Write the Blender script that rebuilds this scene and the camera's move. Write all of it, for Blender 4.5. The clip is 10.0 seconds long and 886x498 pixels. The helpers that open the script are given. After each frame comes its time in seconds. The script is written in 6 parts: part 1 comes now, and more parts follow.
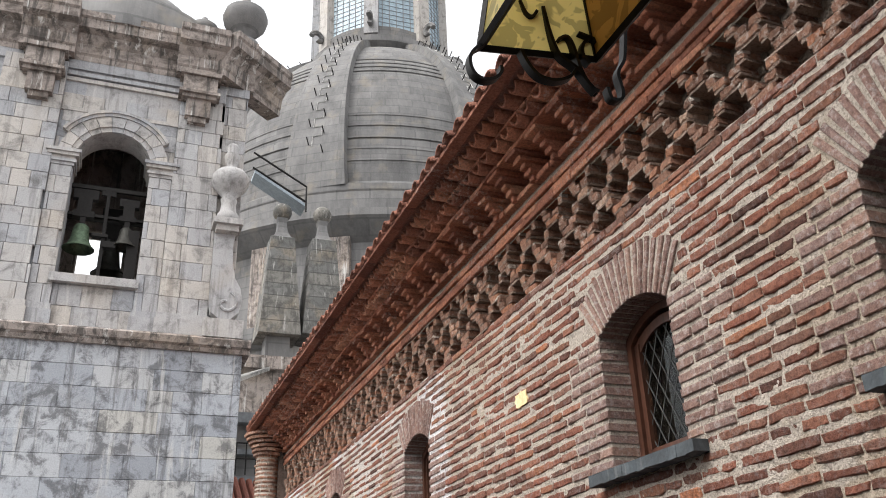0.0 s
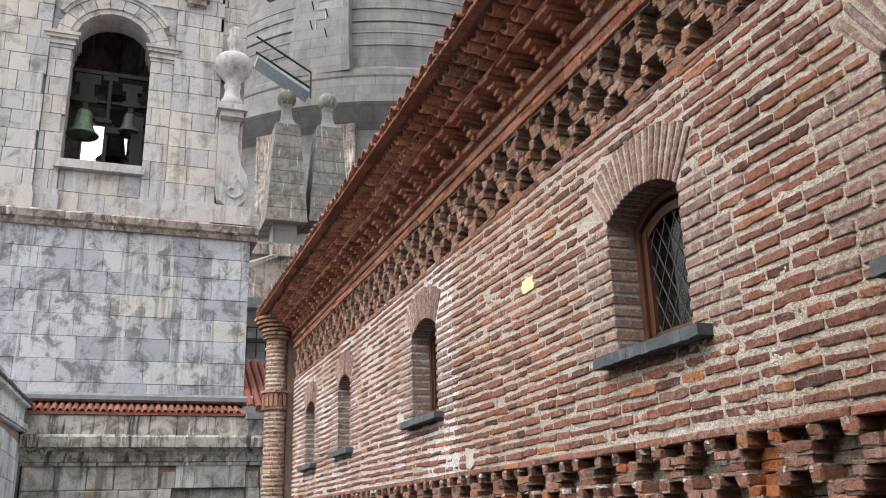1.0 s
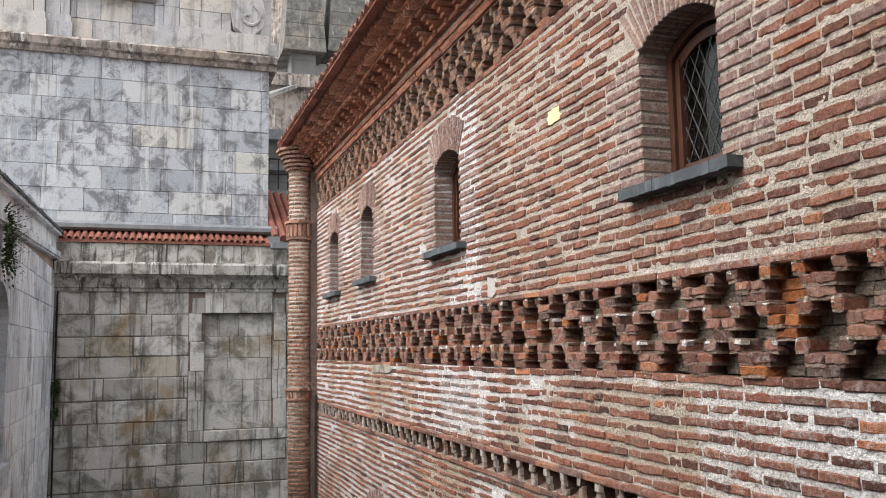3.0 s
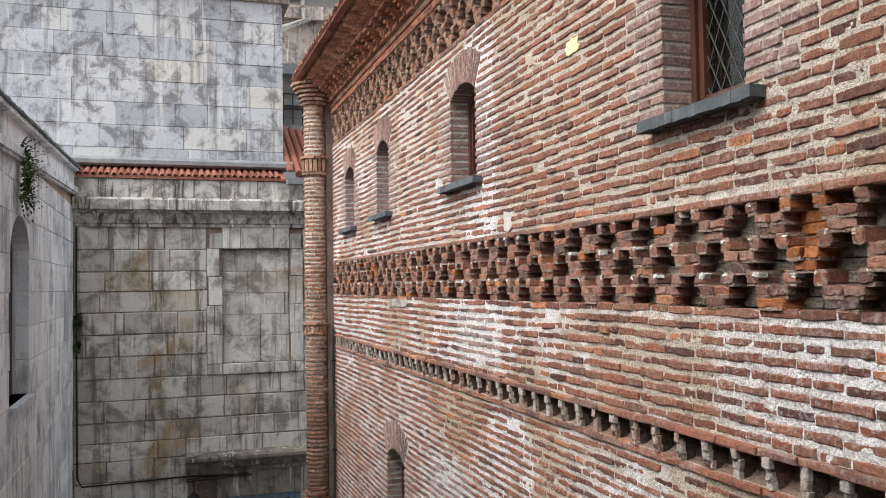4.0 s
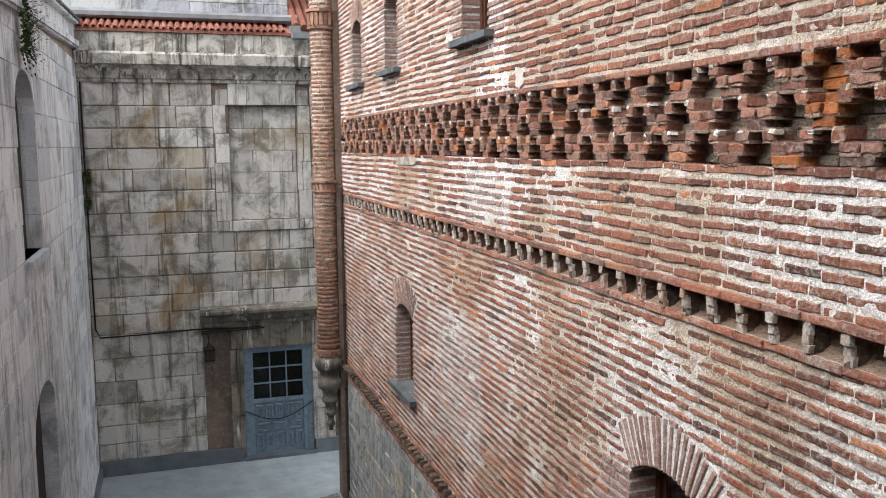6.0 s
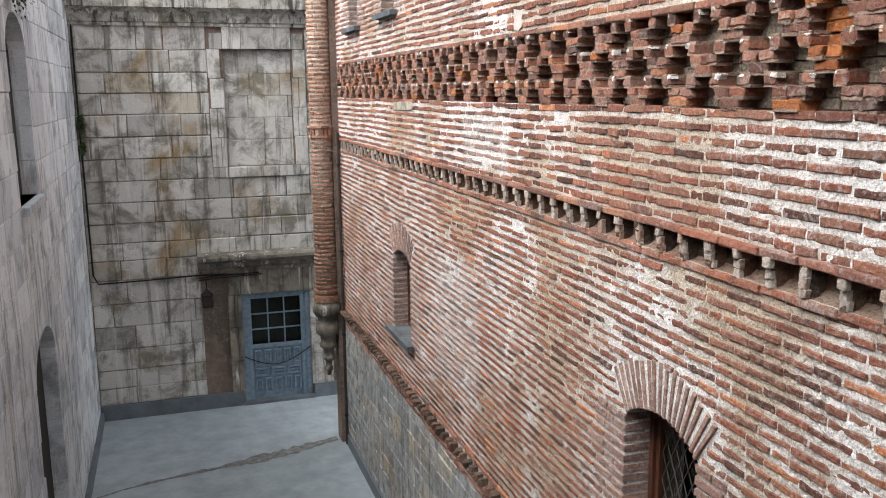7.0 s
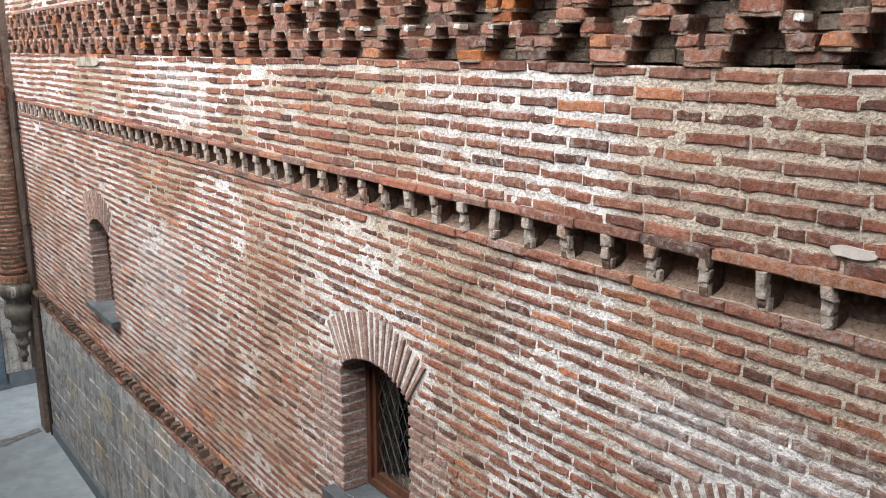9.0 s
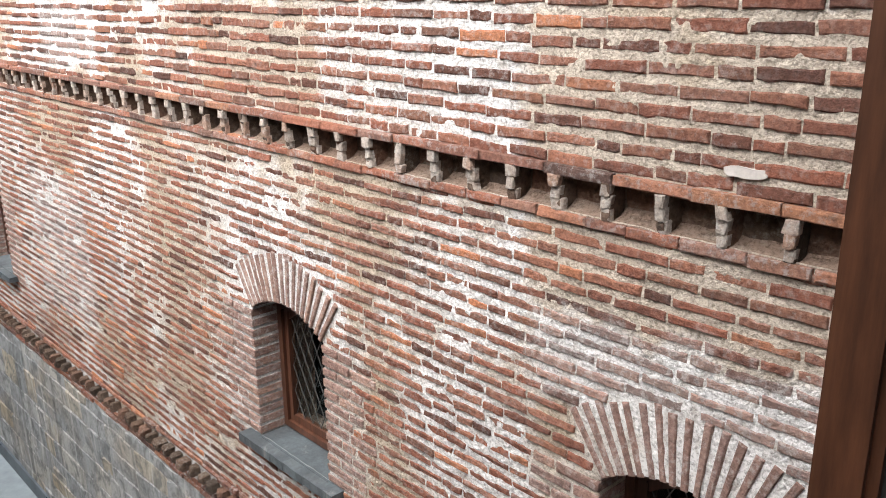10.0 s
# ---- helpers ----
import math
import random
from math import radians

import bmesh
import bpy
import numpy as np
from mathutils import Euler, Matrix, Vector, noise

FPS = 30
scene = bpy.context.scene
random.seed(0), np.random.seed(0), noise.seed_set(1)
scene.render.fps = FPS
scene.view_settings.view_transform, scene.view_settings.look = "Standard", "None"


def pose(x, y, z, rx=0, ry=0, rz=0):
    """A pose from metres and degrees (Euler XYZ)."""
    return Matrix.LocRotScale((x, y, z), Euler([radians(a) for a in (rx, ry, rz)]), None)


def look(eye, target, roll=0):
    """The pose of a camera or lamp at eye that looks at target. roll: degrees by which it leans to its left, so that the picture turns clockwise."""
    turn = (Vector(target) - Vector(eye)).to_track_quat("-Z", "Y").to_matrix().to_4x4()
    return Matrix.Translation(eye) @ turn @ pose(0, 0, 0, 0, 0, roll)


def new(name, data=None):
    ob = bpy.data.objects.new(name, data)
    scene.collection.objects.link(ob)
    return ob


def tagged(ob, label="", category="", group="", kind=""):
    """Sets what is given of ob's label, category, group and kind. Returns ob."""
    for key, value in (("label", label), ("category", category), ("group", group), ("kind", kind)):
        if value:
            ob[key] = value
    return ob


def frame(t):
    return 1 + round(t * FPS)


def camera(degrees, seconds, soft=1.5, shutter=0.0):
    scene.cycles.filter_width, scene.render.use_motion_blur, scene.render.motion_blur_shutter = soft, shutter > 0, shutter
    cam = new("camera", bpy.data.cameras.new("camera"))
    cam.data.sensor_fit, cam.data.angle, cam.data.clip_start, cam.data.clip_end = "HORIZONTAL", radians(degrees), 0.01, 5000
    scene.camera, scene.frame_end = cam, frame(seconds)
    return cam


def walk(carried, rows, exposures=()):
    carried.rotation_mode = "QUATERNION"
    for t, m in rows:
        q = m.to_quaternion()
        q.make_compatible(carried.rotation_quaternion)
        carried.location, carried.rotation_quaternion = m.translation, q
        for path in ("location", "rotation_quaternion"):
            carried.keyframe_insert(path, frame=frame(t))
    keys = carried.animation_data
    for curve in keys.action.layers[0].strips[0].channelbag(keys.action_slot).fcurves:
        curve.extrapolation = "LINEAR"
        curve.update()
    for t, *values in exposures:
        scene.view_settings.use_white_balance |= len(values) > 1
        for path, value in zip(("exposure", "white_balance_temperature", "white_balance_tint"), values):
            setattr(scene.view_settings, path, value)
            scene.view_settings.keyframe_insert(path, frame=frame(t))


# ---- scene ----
cam = camera(55.04, 10.0, 0.95)
# seconds, eye, yaw to the left of +y, pitch up, roll
ROWS = [
    (0, -2.954, 1.706, 6.818, -21.71, 25.21, -2.26),
    (0.5, -2.960, 1.719, 6.815, -21.37, 20.51, -2.01),
    (1, -2.962, 1.731, 6.807, -21.01, 17.74, -1.75),
    (1.5, -2.971, 1.746, 6.803, -20.74, 14.81, -1.12),
    (2, -2.974, 1.760, 6.795, -20.40, 11.69, -0.87),
    (2.5, -2.972, 1.770, 6.798, -19.96, 8.85, -0.95),
    (4, -2.975, 1.794, 6.774, -18.23, 2.35, -0.92),
    (4.5, -2.978, 1.797, 6.768, -17.95, -0.47, -0.81),
    (5, -2.982, 1.803, 6.764, -17.77, -3.11, -0.74),
    (5.5, -2.991, 1.806, 6.759, -17.72, -5.03, -0.66),
    (6, -2.995, 1.810, 6.747, -17.65, -7.03, -0.53),
    (7.5, -3.001, 1.820, 6.729, -18.74, -12.07, -1.15),
    (8, -2.977, 1.815, 6.711, -26.17, -12.72, -0.19),
    (8.5, -2.945, 1.819, 6.697, -32.42, -12.92, -0.02),
    (9, -2.900, 1.829, 6.685, -37.01, -13.31, -0.07),
    (9.5, -2.866, 1.822, 6.661, -40.67, -13.81, 0.14),
    (10, -2.867, 1.813, 6.638, -42.94, -17.16, -0.52),
]
EXPOSURES = [(0, 1.68), (0.5, 1.72), (1.5, 1.82), (2.5, 1.82), (4.5, 2.0), (6, 2.17), (7.5, 2.25), (8.5, 2.26), (10, 2.66)]
walk(cam, [(t, pose(x, y, z, 90 + pitch, 0, yaw) @ pose(0, 0, 0, 0, 0, roll)) for t, x, y, z, yaw, pitch, roll in ROWS], EXPOSURES)
SKY, SUN = 0.15, 0.9

# ---- light ----
world = bpy.data.worlds.new("overcast")
scene.world = world
world.use_nodes = True
wt = world.node_tree
wt.nodes.clear()
sky = wt.nodes.new("ShaderNodeTexSky")
sky.sky_type = "NISHITA"
sky.sun_disc = False
sky.sun_elevation, sky.sun_rotation = radians(54), radians(258)
sky.air_density, sky.dust_density, sky.ozone_density = 1.2, 4.0, 1.0
pale = wt.nodes.new("ShaderNodeHueSaturation")
pale.inputs["Saturation"].default_value = 0.12
back = wt.nodes.new("ShaderNodeBackground")
back.inputs["Strength"].default_value = SKY
wout = wt.nodes.new("ShaderNodeOutputWorld")
wt.links.new(sky.outputs[0], pale.inputs["Color"])
cloud = wt.nodes.new("ShaderNodeMix")
cloud.data_type = "RGBA"
cloud.inputs[0].default_value = 0.65
cloud.inputs[7].default_value = (2.75, 2.8, 2.9, 1)
wt.links.new(pale.outputs[0], cloud.inputs[6])
wt.links.new(cloud.outputs[2], back.inputs["Color"])
wt.links.new(back.outputs[0], wout.inputs["Surface"])
sun = new("sun", bpy.data.lights.new("sun", "SUN"))
sun.data.energy, sun.data.angle, sun.data.color = SUN, radians(50), (1.0, 0.98, 0.95)
sun.matrix_world = look((-38, 0, 58), (0, 8, 5))


# ---- materials ----
def node(nt, kind, **sockets):
    n = nt.nodes.new("ShaderNode" + kind)
    for key, value in sockets.items():
        n.inputs[key.replace("_", " ")].default_value = value
    return n


def ramp(nt, source, stops):
    r = nt.nodes.new("ShaderNodeValToRGB")
    while len(r.color_ramp.elements) < len(stops):
        r.color_ramp.elements.new(0.5)
    for e, (at, c) in zip(r.color_ramp.elements, stops):
        e.position = at
        e.color = (*c, 1) if len(c) == 3 else c
    nt.links.new(source, r.inputs[0])
    return r.outputs[0]


def grey(at0, at1):
    return [(at0, (0, 0, 0)), (at1, (1, 1, 1))]


def mixed(nt, a, b, factor, mode="MIX"):
    m = nt.nodes.new("ShaderNodeMix")
    m.data_type, m.blend_type = "RGBA", mode
    for socket, v in ((m.inputs[0], factor), (m.inputs[6], a), (m.inputs[7], b)):
        if isinstance(v, bpy.types.NodeSocket):
            nt.links.new(v, socket)
        elif isinstance(v, tuple):
            socket.default_value = (*v, 1)
        else:
            socket.default_value = v
    return m.outputs[2]


def maths(nt, op, a, b=0.0):
    m = nt.nodes.new("ShaderNodeMath")
    m.operation = op
    for socket, v in zip(m.inputs, (a, b)):
        if isinstance(v, bpy.types.NodeSocket):
            nt.links.new(v, socket)
        else:
            socket.default_value = v
    return m.outputs[0]


def place(nt, scale=(1, 1, 1)):
    g = nt.nodes.new("ShaderNodeNewGeometry")
    m = nt.nodes.new("ShaderNodeMapping")
    m.inputs["Scale"].default_value = scale
    nt.links.new(g.outputs["Position"], m.inputs["Vector"])
    return m.outputs[0]


def noisy(nt, where, scale, detail=4.0, rough=0.55, warp=0.0):
    n = node(nt, "TexNoise", Scale=scale, Detail=detail, Roughness=rough, Distortion=warp)
    nt.links.new(where, n.inputs["Vector"])
    return n.outputs[0]


def chance(nt):
    """One random value for each piece, whether it is an object or an island of a mesh."""
    g = nt.nodes.new("ShaderNodeNewGeometry")
    o = nt.nodes.new("ShaderNodeObjectInfo")
    return maths(nt, "FRACT", maths(nt, "ADD", g.outputs["Random Per Island"], o.outputs["Random"]))


def material(name, rough=0.85, metal=0.0, spec=0.3):
    m = bpy.data.materials.new(name)
    m.use_nodes = True
    nt = m.node_tree
    b = nt.nodes["Principled BSDF"]
    b.inputs["Roughness"].default_value = rough
    b.inputs["Metallic"].default_value = metal
    b.inputs["Specular IOR Level"].default_value = spec
    return m, nt, b


def finish(nt, b, colour, height=None, strength=0.4, distance=0.01):
    if isinstance(colour, tuple):
        b.inputs["Base Color"].default_value = (*colour, 1)
    else:
        nt.links.new(colour, b.inputs["Base Color"])
    if height is not None:
        bump = node(nt, "Bump", Strength=strength, Distance=distance)
        nt.links.new(height, bump.inputs["Height"])
        nt.links.new(bump.outputs[0], b.inputs["Normal"])


def region(nt, boxes):
    """Soft ragged patches on the long wall: y0, y1, z0, z1, strength."""
    g = nt.nodes.new("ShaderNodeNewGeometry")
    s = nt.nodes.new("ShaderNodeSeparateXYZ")
    nt.links.new(g.outputs["Position"], s.inputs[0])
    wob = maths(nt, "MULTIPLY", maths(nt, "SUBTRACT", noisy(nt, place(nt), 3.5, 4, 0.7), 0.5), 0.5)
    y, z = maths(nt, "ADD", s.outputs[1], wob), maths(nt, "ADD", s.outputs[2], wob)
    total = None
    for y0, y1, z0, z1, k in boxes:
        d = maths(nt, "MINIMUM", maths(nt, "MINIMUM", maths(nt, "SUBTRACT", y, y0), maths(nt, "SUBTRACT", y1, y)), maths(nt, "MINIMUM", maths(nt, "SUBTRACT", z, z0), maths(nt, "SUBTRACT", z1, z)))
        m = nt.nodes.new("ShaderNodeMapRange")
        m.inputs["From Min"].default_value, m.inputs["From Max"].default_value, m.inputs["To Max"].default_value = -0.04, 0.08, k
        nt.links.new(d, m.inputs["Value"])
        total = m.outputs[0] if total is None else maths(nt, "MAXIMUM", total, m.outputs[0])
    return total


LIMED = [(9.1, 10.4, 5.95, 6.52, 1.0), (9.9, 11.5, 3.3, 4.9, 0.8), (2.6, 4.3, 4.75, 5.3, 1.0), (5.75, 7.25, 4.45, 5.12, 0.95), (5.6, 7.35, 3.3, 4.45, 0.5), (12.1, 13.9, 3.3, 5.3, 0.5), (4.35, 5.95, 5.9, 6.6, 0.75), (9.3, 10.9, 7.3, 9.3, 0.35), (5.0, 6.8, 7.3, 9.3, 0.4), (7.9, 8.3, 7.2, 7.5, 0.8), (4.7, 5.2, 5.0, 5.6, 0.6)]
DULL = [(5.95, 7.5, 5.9, 6.6, 0.9), (2.0, 4.35, 5.2, 6.6, 0.85), (7.2, 8.3, 4.0, 5.7, 0.5), (12.2, 13.4, 5.9, 6.6, 0.7), (2.5, 9.2, 7.15, 9.5, 0.8), (2.0, 17.5, 9.85, 10.4, 1.0), (11.0, 12.9, 7.2, 9.3, 0.5)]


def brick_material(name, stops, lime, bloom=(0.42, 0.53), patches=False):
    m, nt, b = material(name, 0.9, spec=0.2)
    p = place(nt)
    c = ramp(nt, chance(nt), stops)
    c = mixed(nt, c, ramp(nt, noisy(nt, p, 45, 5, 0.7), [(0.3, (0.45, 0.42, 0.42)), (0.68, (1.28, 1.25, 1.2))]), 0.8, "MULTIPLY")
    big = ramp(nt, noisy(nt, p, 0.9, 4, 0.6), grey(*bloom))
    fine = ramp(nt, noisy(nt, p, 26, 6, 0.72), grey(0.5, 0.62))
    if patches:
        big = maths(nt, "MAXIMUM", maths(nt, "MULTIPLY", big, 0.35), region(nt, LIMED))
        fine = maths(nt, "MINIMUM", 1.0, maths(nt, "ADD", fine, maths(nt, "MULTIPLY", region(nt, LIMED[:3]), 0.45)))
    c = mixed(nt, c, lime, maths(nt, "MULTIPLY", maths(nt, "ADD", maths(nt, "MULTIPLY", big, 0.5), 0.05), fine))
    soot = ramp(nt, noisy(nt, p, 7, 5, 0.7), grey(0.56, 0.74))
    c = mixed(nt, c, (0.035, 0.03, 0.028), maths(nt, "MULTIPLY", soot, 0.55))
    finish(nt, b, c, noisy(nt, p, 60, 6, 0.75), 1.0, 0.03)
    return m


BRICK = brick_material("weathered_brick", [(0.000, (0.131, 0.069, 0.055)), (0.200, (0.255, 0.111, 0.080)), (0.420, (0.356, 0.142, 0.095)), (0.580, (0.310, 0.162, 0.121)),
                                           (0.760, (0.418, 0.186, 0.123)), (0.900, (0.221, 0.118, 0.089)), (1.000, (0.612, 0.257, 0.138))], (0.636, 0.602, 0.582), patches=True)
FRIEZE_LOW = brick_material("dark_frieze_brick", [(0.0, (0.16, 0.1, 0.085)), (0.2, (0.29, 0.14, 0.105)), (0.42, (0.42, 0.175, 0.115)), (0.58, (0.35, 0.21, 0.17)),
                                           (0.76, (0.48, 0.22, 0.14)), (0.9, (0.25, 0.15, 0.12)), (1.0, (0.62, 0.28, 0.15))], (0.477, 0.451, 0.437))
QUOIN = brick_material("dressed_brick", [(0.0, (0.291, 0.182, 0.154)), (0.4, (0.392, 0.248, 0.209)), (0.7, (0.358, 0.242, 0.215)), (1.0, (0.470, 0.297, 0.237))], (0.64, 0.56, 0.52), (0.3, 0.5))
PALE_EDGE = brick_material("mortared_brick_edge", [(0.0, (0.46, 0.38, 0.33)), (0.6, (0.6, 0.54, 0.49)), (1.0, (0.44, 0.28, 0.21))], (0.72, 0.68, 0.64), (0.34, 0.48))
# Darker brown brick, for the corbel recesses and the dentils.
DARK_BRICK = brick_material("dark_brown_brick", [(0.0, (0.1, 0.075, 0.06)), (0.5, (0.17, 0.12, 0.092)), (1.0, (0.26, 0.15, 0.11))], (0.36, 0.32, 0.28), (0.5, 0.65))
FRIEZE = brick_material("pale_frieze_brick", [(0.0, (0.220, 0.121, 0.085)), (0.4, (0.363, 0.200, 0.140)), (0.75, (0.473, 0.263, 0.180)), (0.93, (0.440, 0.194, 0.110)), (1.0, (0.605, 0.420, 0.310))], (0.66, 0.58, 0.51), (0.4, 0.54))
EAVE = brick_material("eaves_brick", [(0.0, (0.302, 0.127, 0.086)), (0.4, (0.493, 0.204, 0.130)), (0.75, (0.594, 0.248, 0.151)), (1.0, (0.694, 0.341, 0.216))], (0.67, 0.56, 0.48), (0.45, 0.58))
STAINED = brick_material("orange_stained_brick", [(0.0, (0.38, 0.13, 0.055)), (1.0, (0.55, 0.21, 0.08))], (0.5, 0.36, 0.26), (0.5, 0.65))


def mortar_material(name, light, dull):
    m, nt, b = material(name, 0.95, spec=0.15)
    p = place(nt)
    flat = maths(nt, "MULTIPLY", ramp(nt, noisy(nt, p, 0.8, 4, 0.6), grey(0.46, 0.58)), maths(nt, "SUBTRACT", 1.0, region(nt, LIMED)))
    c = mixed(nt, light, dull, maths(nt, "MAXIMUM", flat, region(nt, DULL)))
    c = mixed(nt, c, (0.34, 0.28, 0.23), maths(nt, "MULTIPLY", ramp(nt, noisy(nt, p, 9, 5, 0.7), grey(0.5, 0.7)), 0.7))
    c = mixed(nt, c, ramp(nt, noisy(nt, p, 55, 5, 0.7), [(0.36, (0.5, 0.48, 0.46)), (0.52, (1.12, 1.12, 1.12))]), 0.8, "MULTIPLY")
    finish(nt, b, c, noisy(nt, p, 45, 5, 0.65), 1.0, 0.035)
    return m


MORTAR = mortar_material("lime_mortar", (0.77, 0.745, 0.735), (0.51, 0.425, 0.335))
BED = mortar_material("greyish_bed_mortar", (0.44, 0.36, 0.3), (0.3, 0.24, 0.195))
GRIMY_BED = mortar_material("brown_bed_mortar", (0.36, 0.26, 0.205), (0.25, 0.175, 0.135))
PALE_BED = mortar_material("pale_squeezed_mortar", (0.6, 0.52, 0.45), (0.46, 0.38, 0.31))
# Brown backing mortar, darkened so that the recesses look more shaded.
RECESS_SHADE = mortar_material("brown_recess_shade", (0.27, 0.225, 0.18), (0.19, 0.155, 0.125))
DARK_MORTAR = mortar_material("dark_brown_mortar", (0.24, 0.18, 0.15), (0.15, 0.12, 0.1))


def stone_material(name, stops, grime, streak=0.6, warm=0.4, mottled=(0.45, 0.6), grain=2.4):
    m, nt, b = material(name, 0.88, spec=0.25)
    p = place(nt)
    c = ramp(nt, chance(nt), stops)
    c = mixed(nt, c, (0.36, 0.27, 0.17), maths(nt, "MULTIPLY", ramp(nt, noisy(nt, p, 0.8, 3, 0.6, 0.6), grey(0.52, 0.68)), warm))
    c = mixed(nt, c, grime, maths(nt, "MULTIPLY", ramp(nt, noisy(nt, p, grain, 9, 0.72, 0.5), grey(*mottled)), 0.75))
    run = ramp(nt, noisy(nt, place(nt, (3.6, 3.6, 0.26)), 1.6, 6, 0.68, 0.3), grey(0.53, 0.62))
    c = mixed(nt, c, (0.07, 0.065, 0.06), maths(nt, "MULTIPLY", run, streak))
    pale_run = ramp(nt, noisy(nt, place(nt, (5.5, 5.5, 0.4)), 1.1, 6, 0.66, 0.4), grey(0.58, 0.66))
    c = mixed(nt, c, (0.72, 0.7, 0.66), maths(nt, "MULTIPLY", pale_run, streak * 0.9))
    c = mixed(nt, c, ramp(nt, noisy(nt, p, 38, 6, 0.72), [(0.3, (0.68, 0.68, 0.68)), (0.68, (1.15, 1.15, 1.15))]), 0.65, "MULTIPLY")
    finish(nt, b, c, noisy(nt, p, 24, 7, 0.72), 0.45, 0.012)
    return m


ASHLAR = stone_material("stained_ashlar", [(0.0, (0.36, 0.355, 0.33)), (0.3, (0.51, 0.495, 0.475)), (0.7, (0.585, 0.57, 0.545)), (0.95, (0.64, 0.635, 0.61)), (1.0, (0.47, 0.42, 0.34))], (0.13, 0.12, 0.09), 0.6, 1.0, (0.47, 0.6), 1.8)
GRIMY = stone_material("sooty_door_surround_stone", [(0.0, (0.16, 0.145, 0.12)), (1.0, (0.26, 0.235, 0.2))], (0.06, 0.055, 0.045), 0.8, 0.3)
GREY_ASHLAR = stone_material("grey_ashlar", [(0.0, (0.5, 0.54, 0.59)), (0.5, (0.69, 0.73, 0.775)), (1.0, (0.77, 0.795, 0.82))], (0.22, 0.235, 0.255), 0.5, 0.08, (0.49, 0.64), 1.6)
TOWER_STONE = stone_material("pale_tower_limestone", [(0.0, (0.31, 0.325, 0.355)), (0.5, (0.41, 0.425, 0.455)), (0.8, (0.47, 0.48, 0.5)), (1.0, (0.49, 0.475, 0.445))], (0.1, 0.1, 0.105), 0.45, 0.12, (0.48, 0.6), 2.6)
BELFRY_STONE = stone_material("belfry_limestone", [(0.0, (0.34, 0.345, 0.365)), (0.35, (0.43, 0.415, 0.41)), (0.75, (0.5, 0.46, 0.42)), (1.0, (0.37, 0.378, 0.4))], (0.14, 0.135, 0.13), 0.3, 0.2, (0.5, 0.68))
CORNICE_STONE = stone_material("weathered_cornice_stone", [(0.0, (0.3, 0.255, 0.23)), (1.0, (0.4, 0.345, 0.31))], (0.075, 0.062, 0.055), 0.8, 0.3)
PINNACLE = stone_material("grey_pinnacle_stone", [(0.0, (0.129, 0.127, 0.121)), (0.5, (0.172, 0.169, 0.161)), (1.0, (0.221, 0.207, 0.184))], (0.07, 0.068, 0.062), 0.4, 0.3)
RUBBLE = stone_material("rough_base_stone", [(0.0, (0.27, 0.28, 0.285)), (0.5, (0.36, 0.365, 0.365)), (0.85, (0.43, 0.42, 0.4)), (1.0, (0.42, 0.36, 0.27))], (0.12, 0.125, 0.125), 0.4, 0.45, (0.46, 0.6), 5.0)
SLATE = stone_material("blue_grey_sill_slate", [(0.0, (0.09, 0.105, 0.115)), (1.0, (0.12, 0.135, 0.145))], (0.06, 0.065, 0.07), 0.15, 0.0)


STREAKED = stone_material("rain_streaked_stone", [(0.0, (0.4, 0.39, 0.36)), (1.0, (0.52, 0.505, 0.47))], (0.1, 0.092, 0.075), 1.0, 0.35, (0.45, 0.57), 3.5)


def dome_material():
    """Grey stone laid in rings of blocks round the dome's axis."""
    m, nt, b = material("grey_dome_stone", 0.9, spec=0.2)
    p = place(nt)
    s = nt.nodes.new("ShaderNodeSeparateXYZ")
    nt.links.new(p, s.inputs[0])
    turn = maths(nt, "ARCTAN2", maths(nt, "SUBTRACT", s.outputs[0], 12.5), maths(nt, "SUBTRACT", 52.0, s.outputs[1]))
    uv = nt.nodes.new("ShaderNodeCombineXYZ")
    nt.links.new(maths(nt, "MULTIPLY", turn, 11.0), uv.inputs[0])
    nt.links.new(s.outputs[2], uv.inputs[1])
    blocks = node(nt, "TexBrick", Scale=1.0, Mortar_Size=0.035)
    blocks.inputs["Color1"].default_value = (0.72, 0.71, 0.7, 1)
    blocks.inputs["Color2"].default_value = (1.2, 1.18, 1.14, 1)
    blocks.inputs["Mortar"].default_value = (0.55, 0.55, 0.54, 1)
    blocks.inputs["Brick Width"].default_value = 1.5
    blocks.inputs["Row Height"].default_value = 0.62
    nt.links.new(uv.outputs[0], blocks.inputs["Vector"])
    c = ramp(nt, noisy(nt, p, 0.5, 6, 0.65), [(0.3, (0.16, 0.157, 0.157)), (0.7, (0.235, 0.23, 0.23))])
    c = mixed(nt, c, blocks.outputs[0], 0.42, "MULTIPLY")
    c = mixed(nt, c, ramp(nt, noisy(nt, place(nt, (1, 1, 0.2)), 1.8, 6, 0.72), [(0.34, (0.6, 0.6, 0.6)), (0.62, (1.1, 1.1, 1.08))]), 0.6, "MULTIPLY")
    c = mixed(nt, c, (0.3, 0.26, 0.2), maths(nt, "MULTIPLY", ramp(nt, noisy(nt, p, 0.9, 4, 0.6), grey(0.55, 0.7)), 0.4))
    finish(nt, b, c, noisy(nt, p, 6, 6, 0.7), 0.5, 0.05)
    return m


DOME = dome_material()


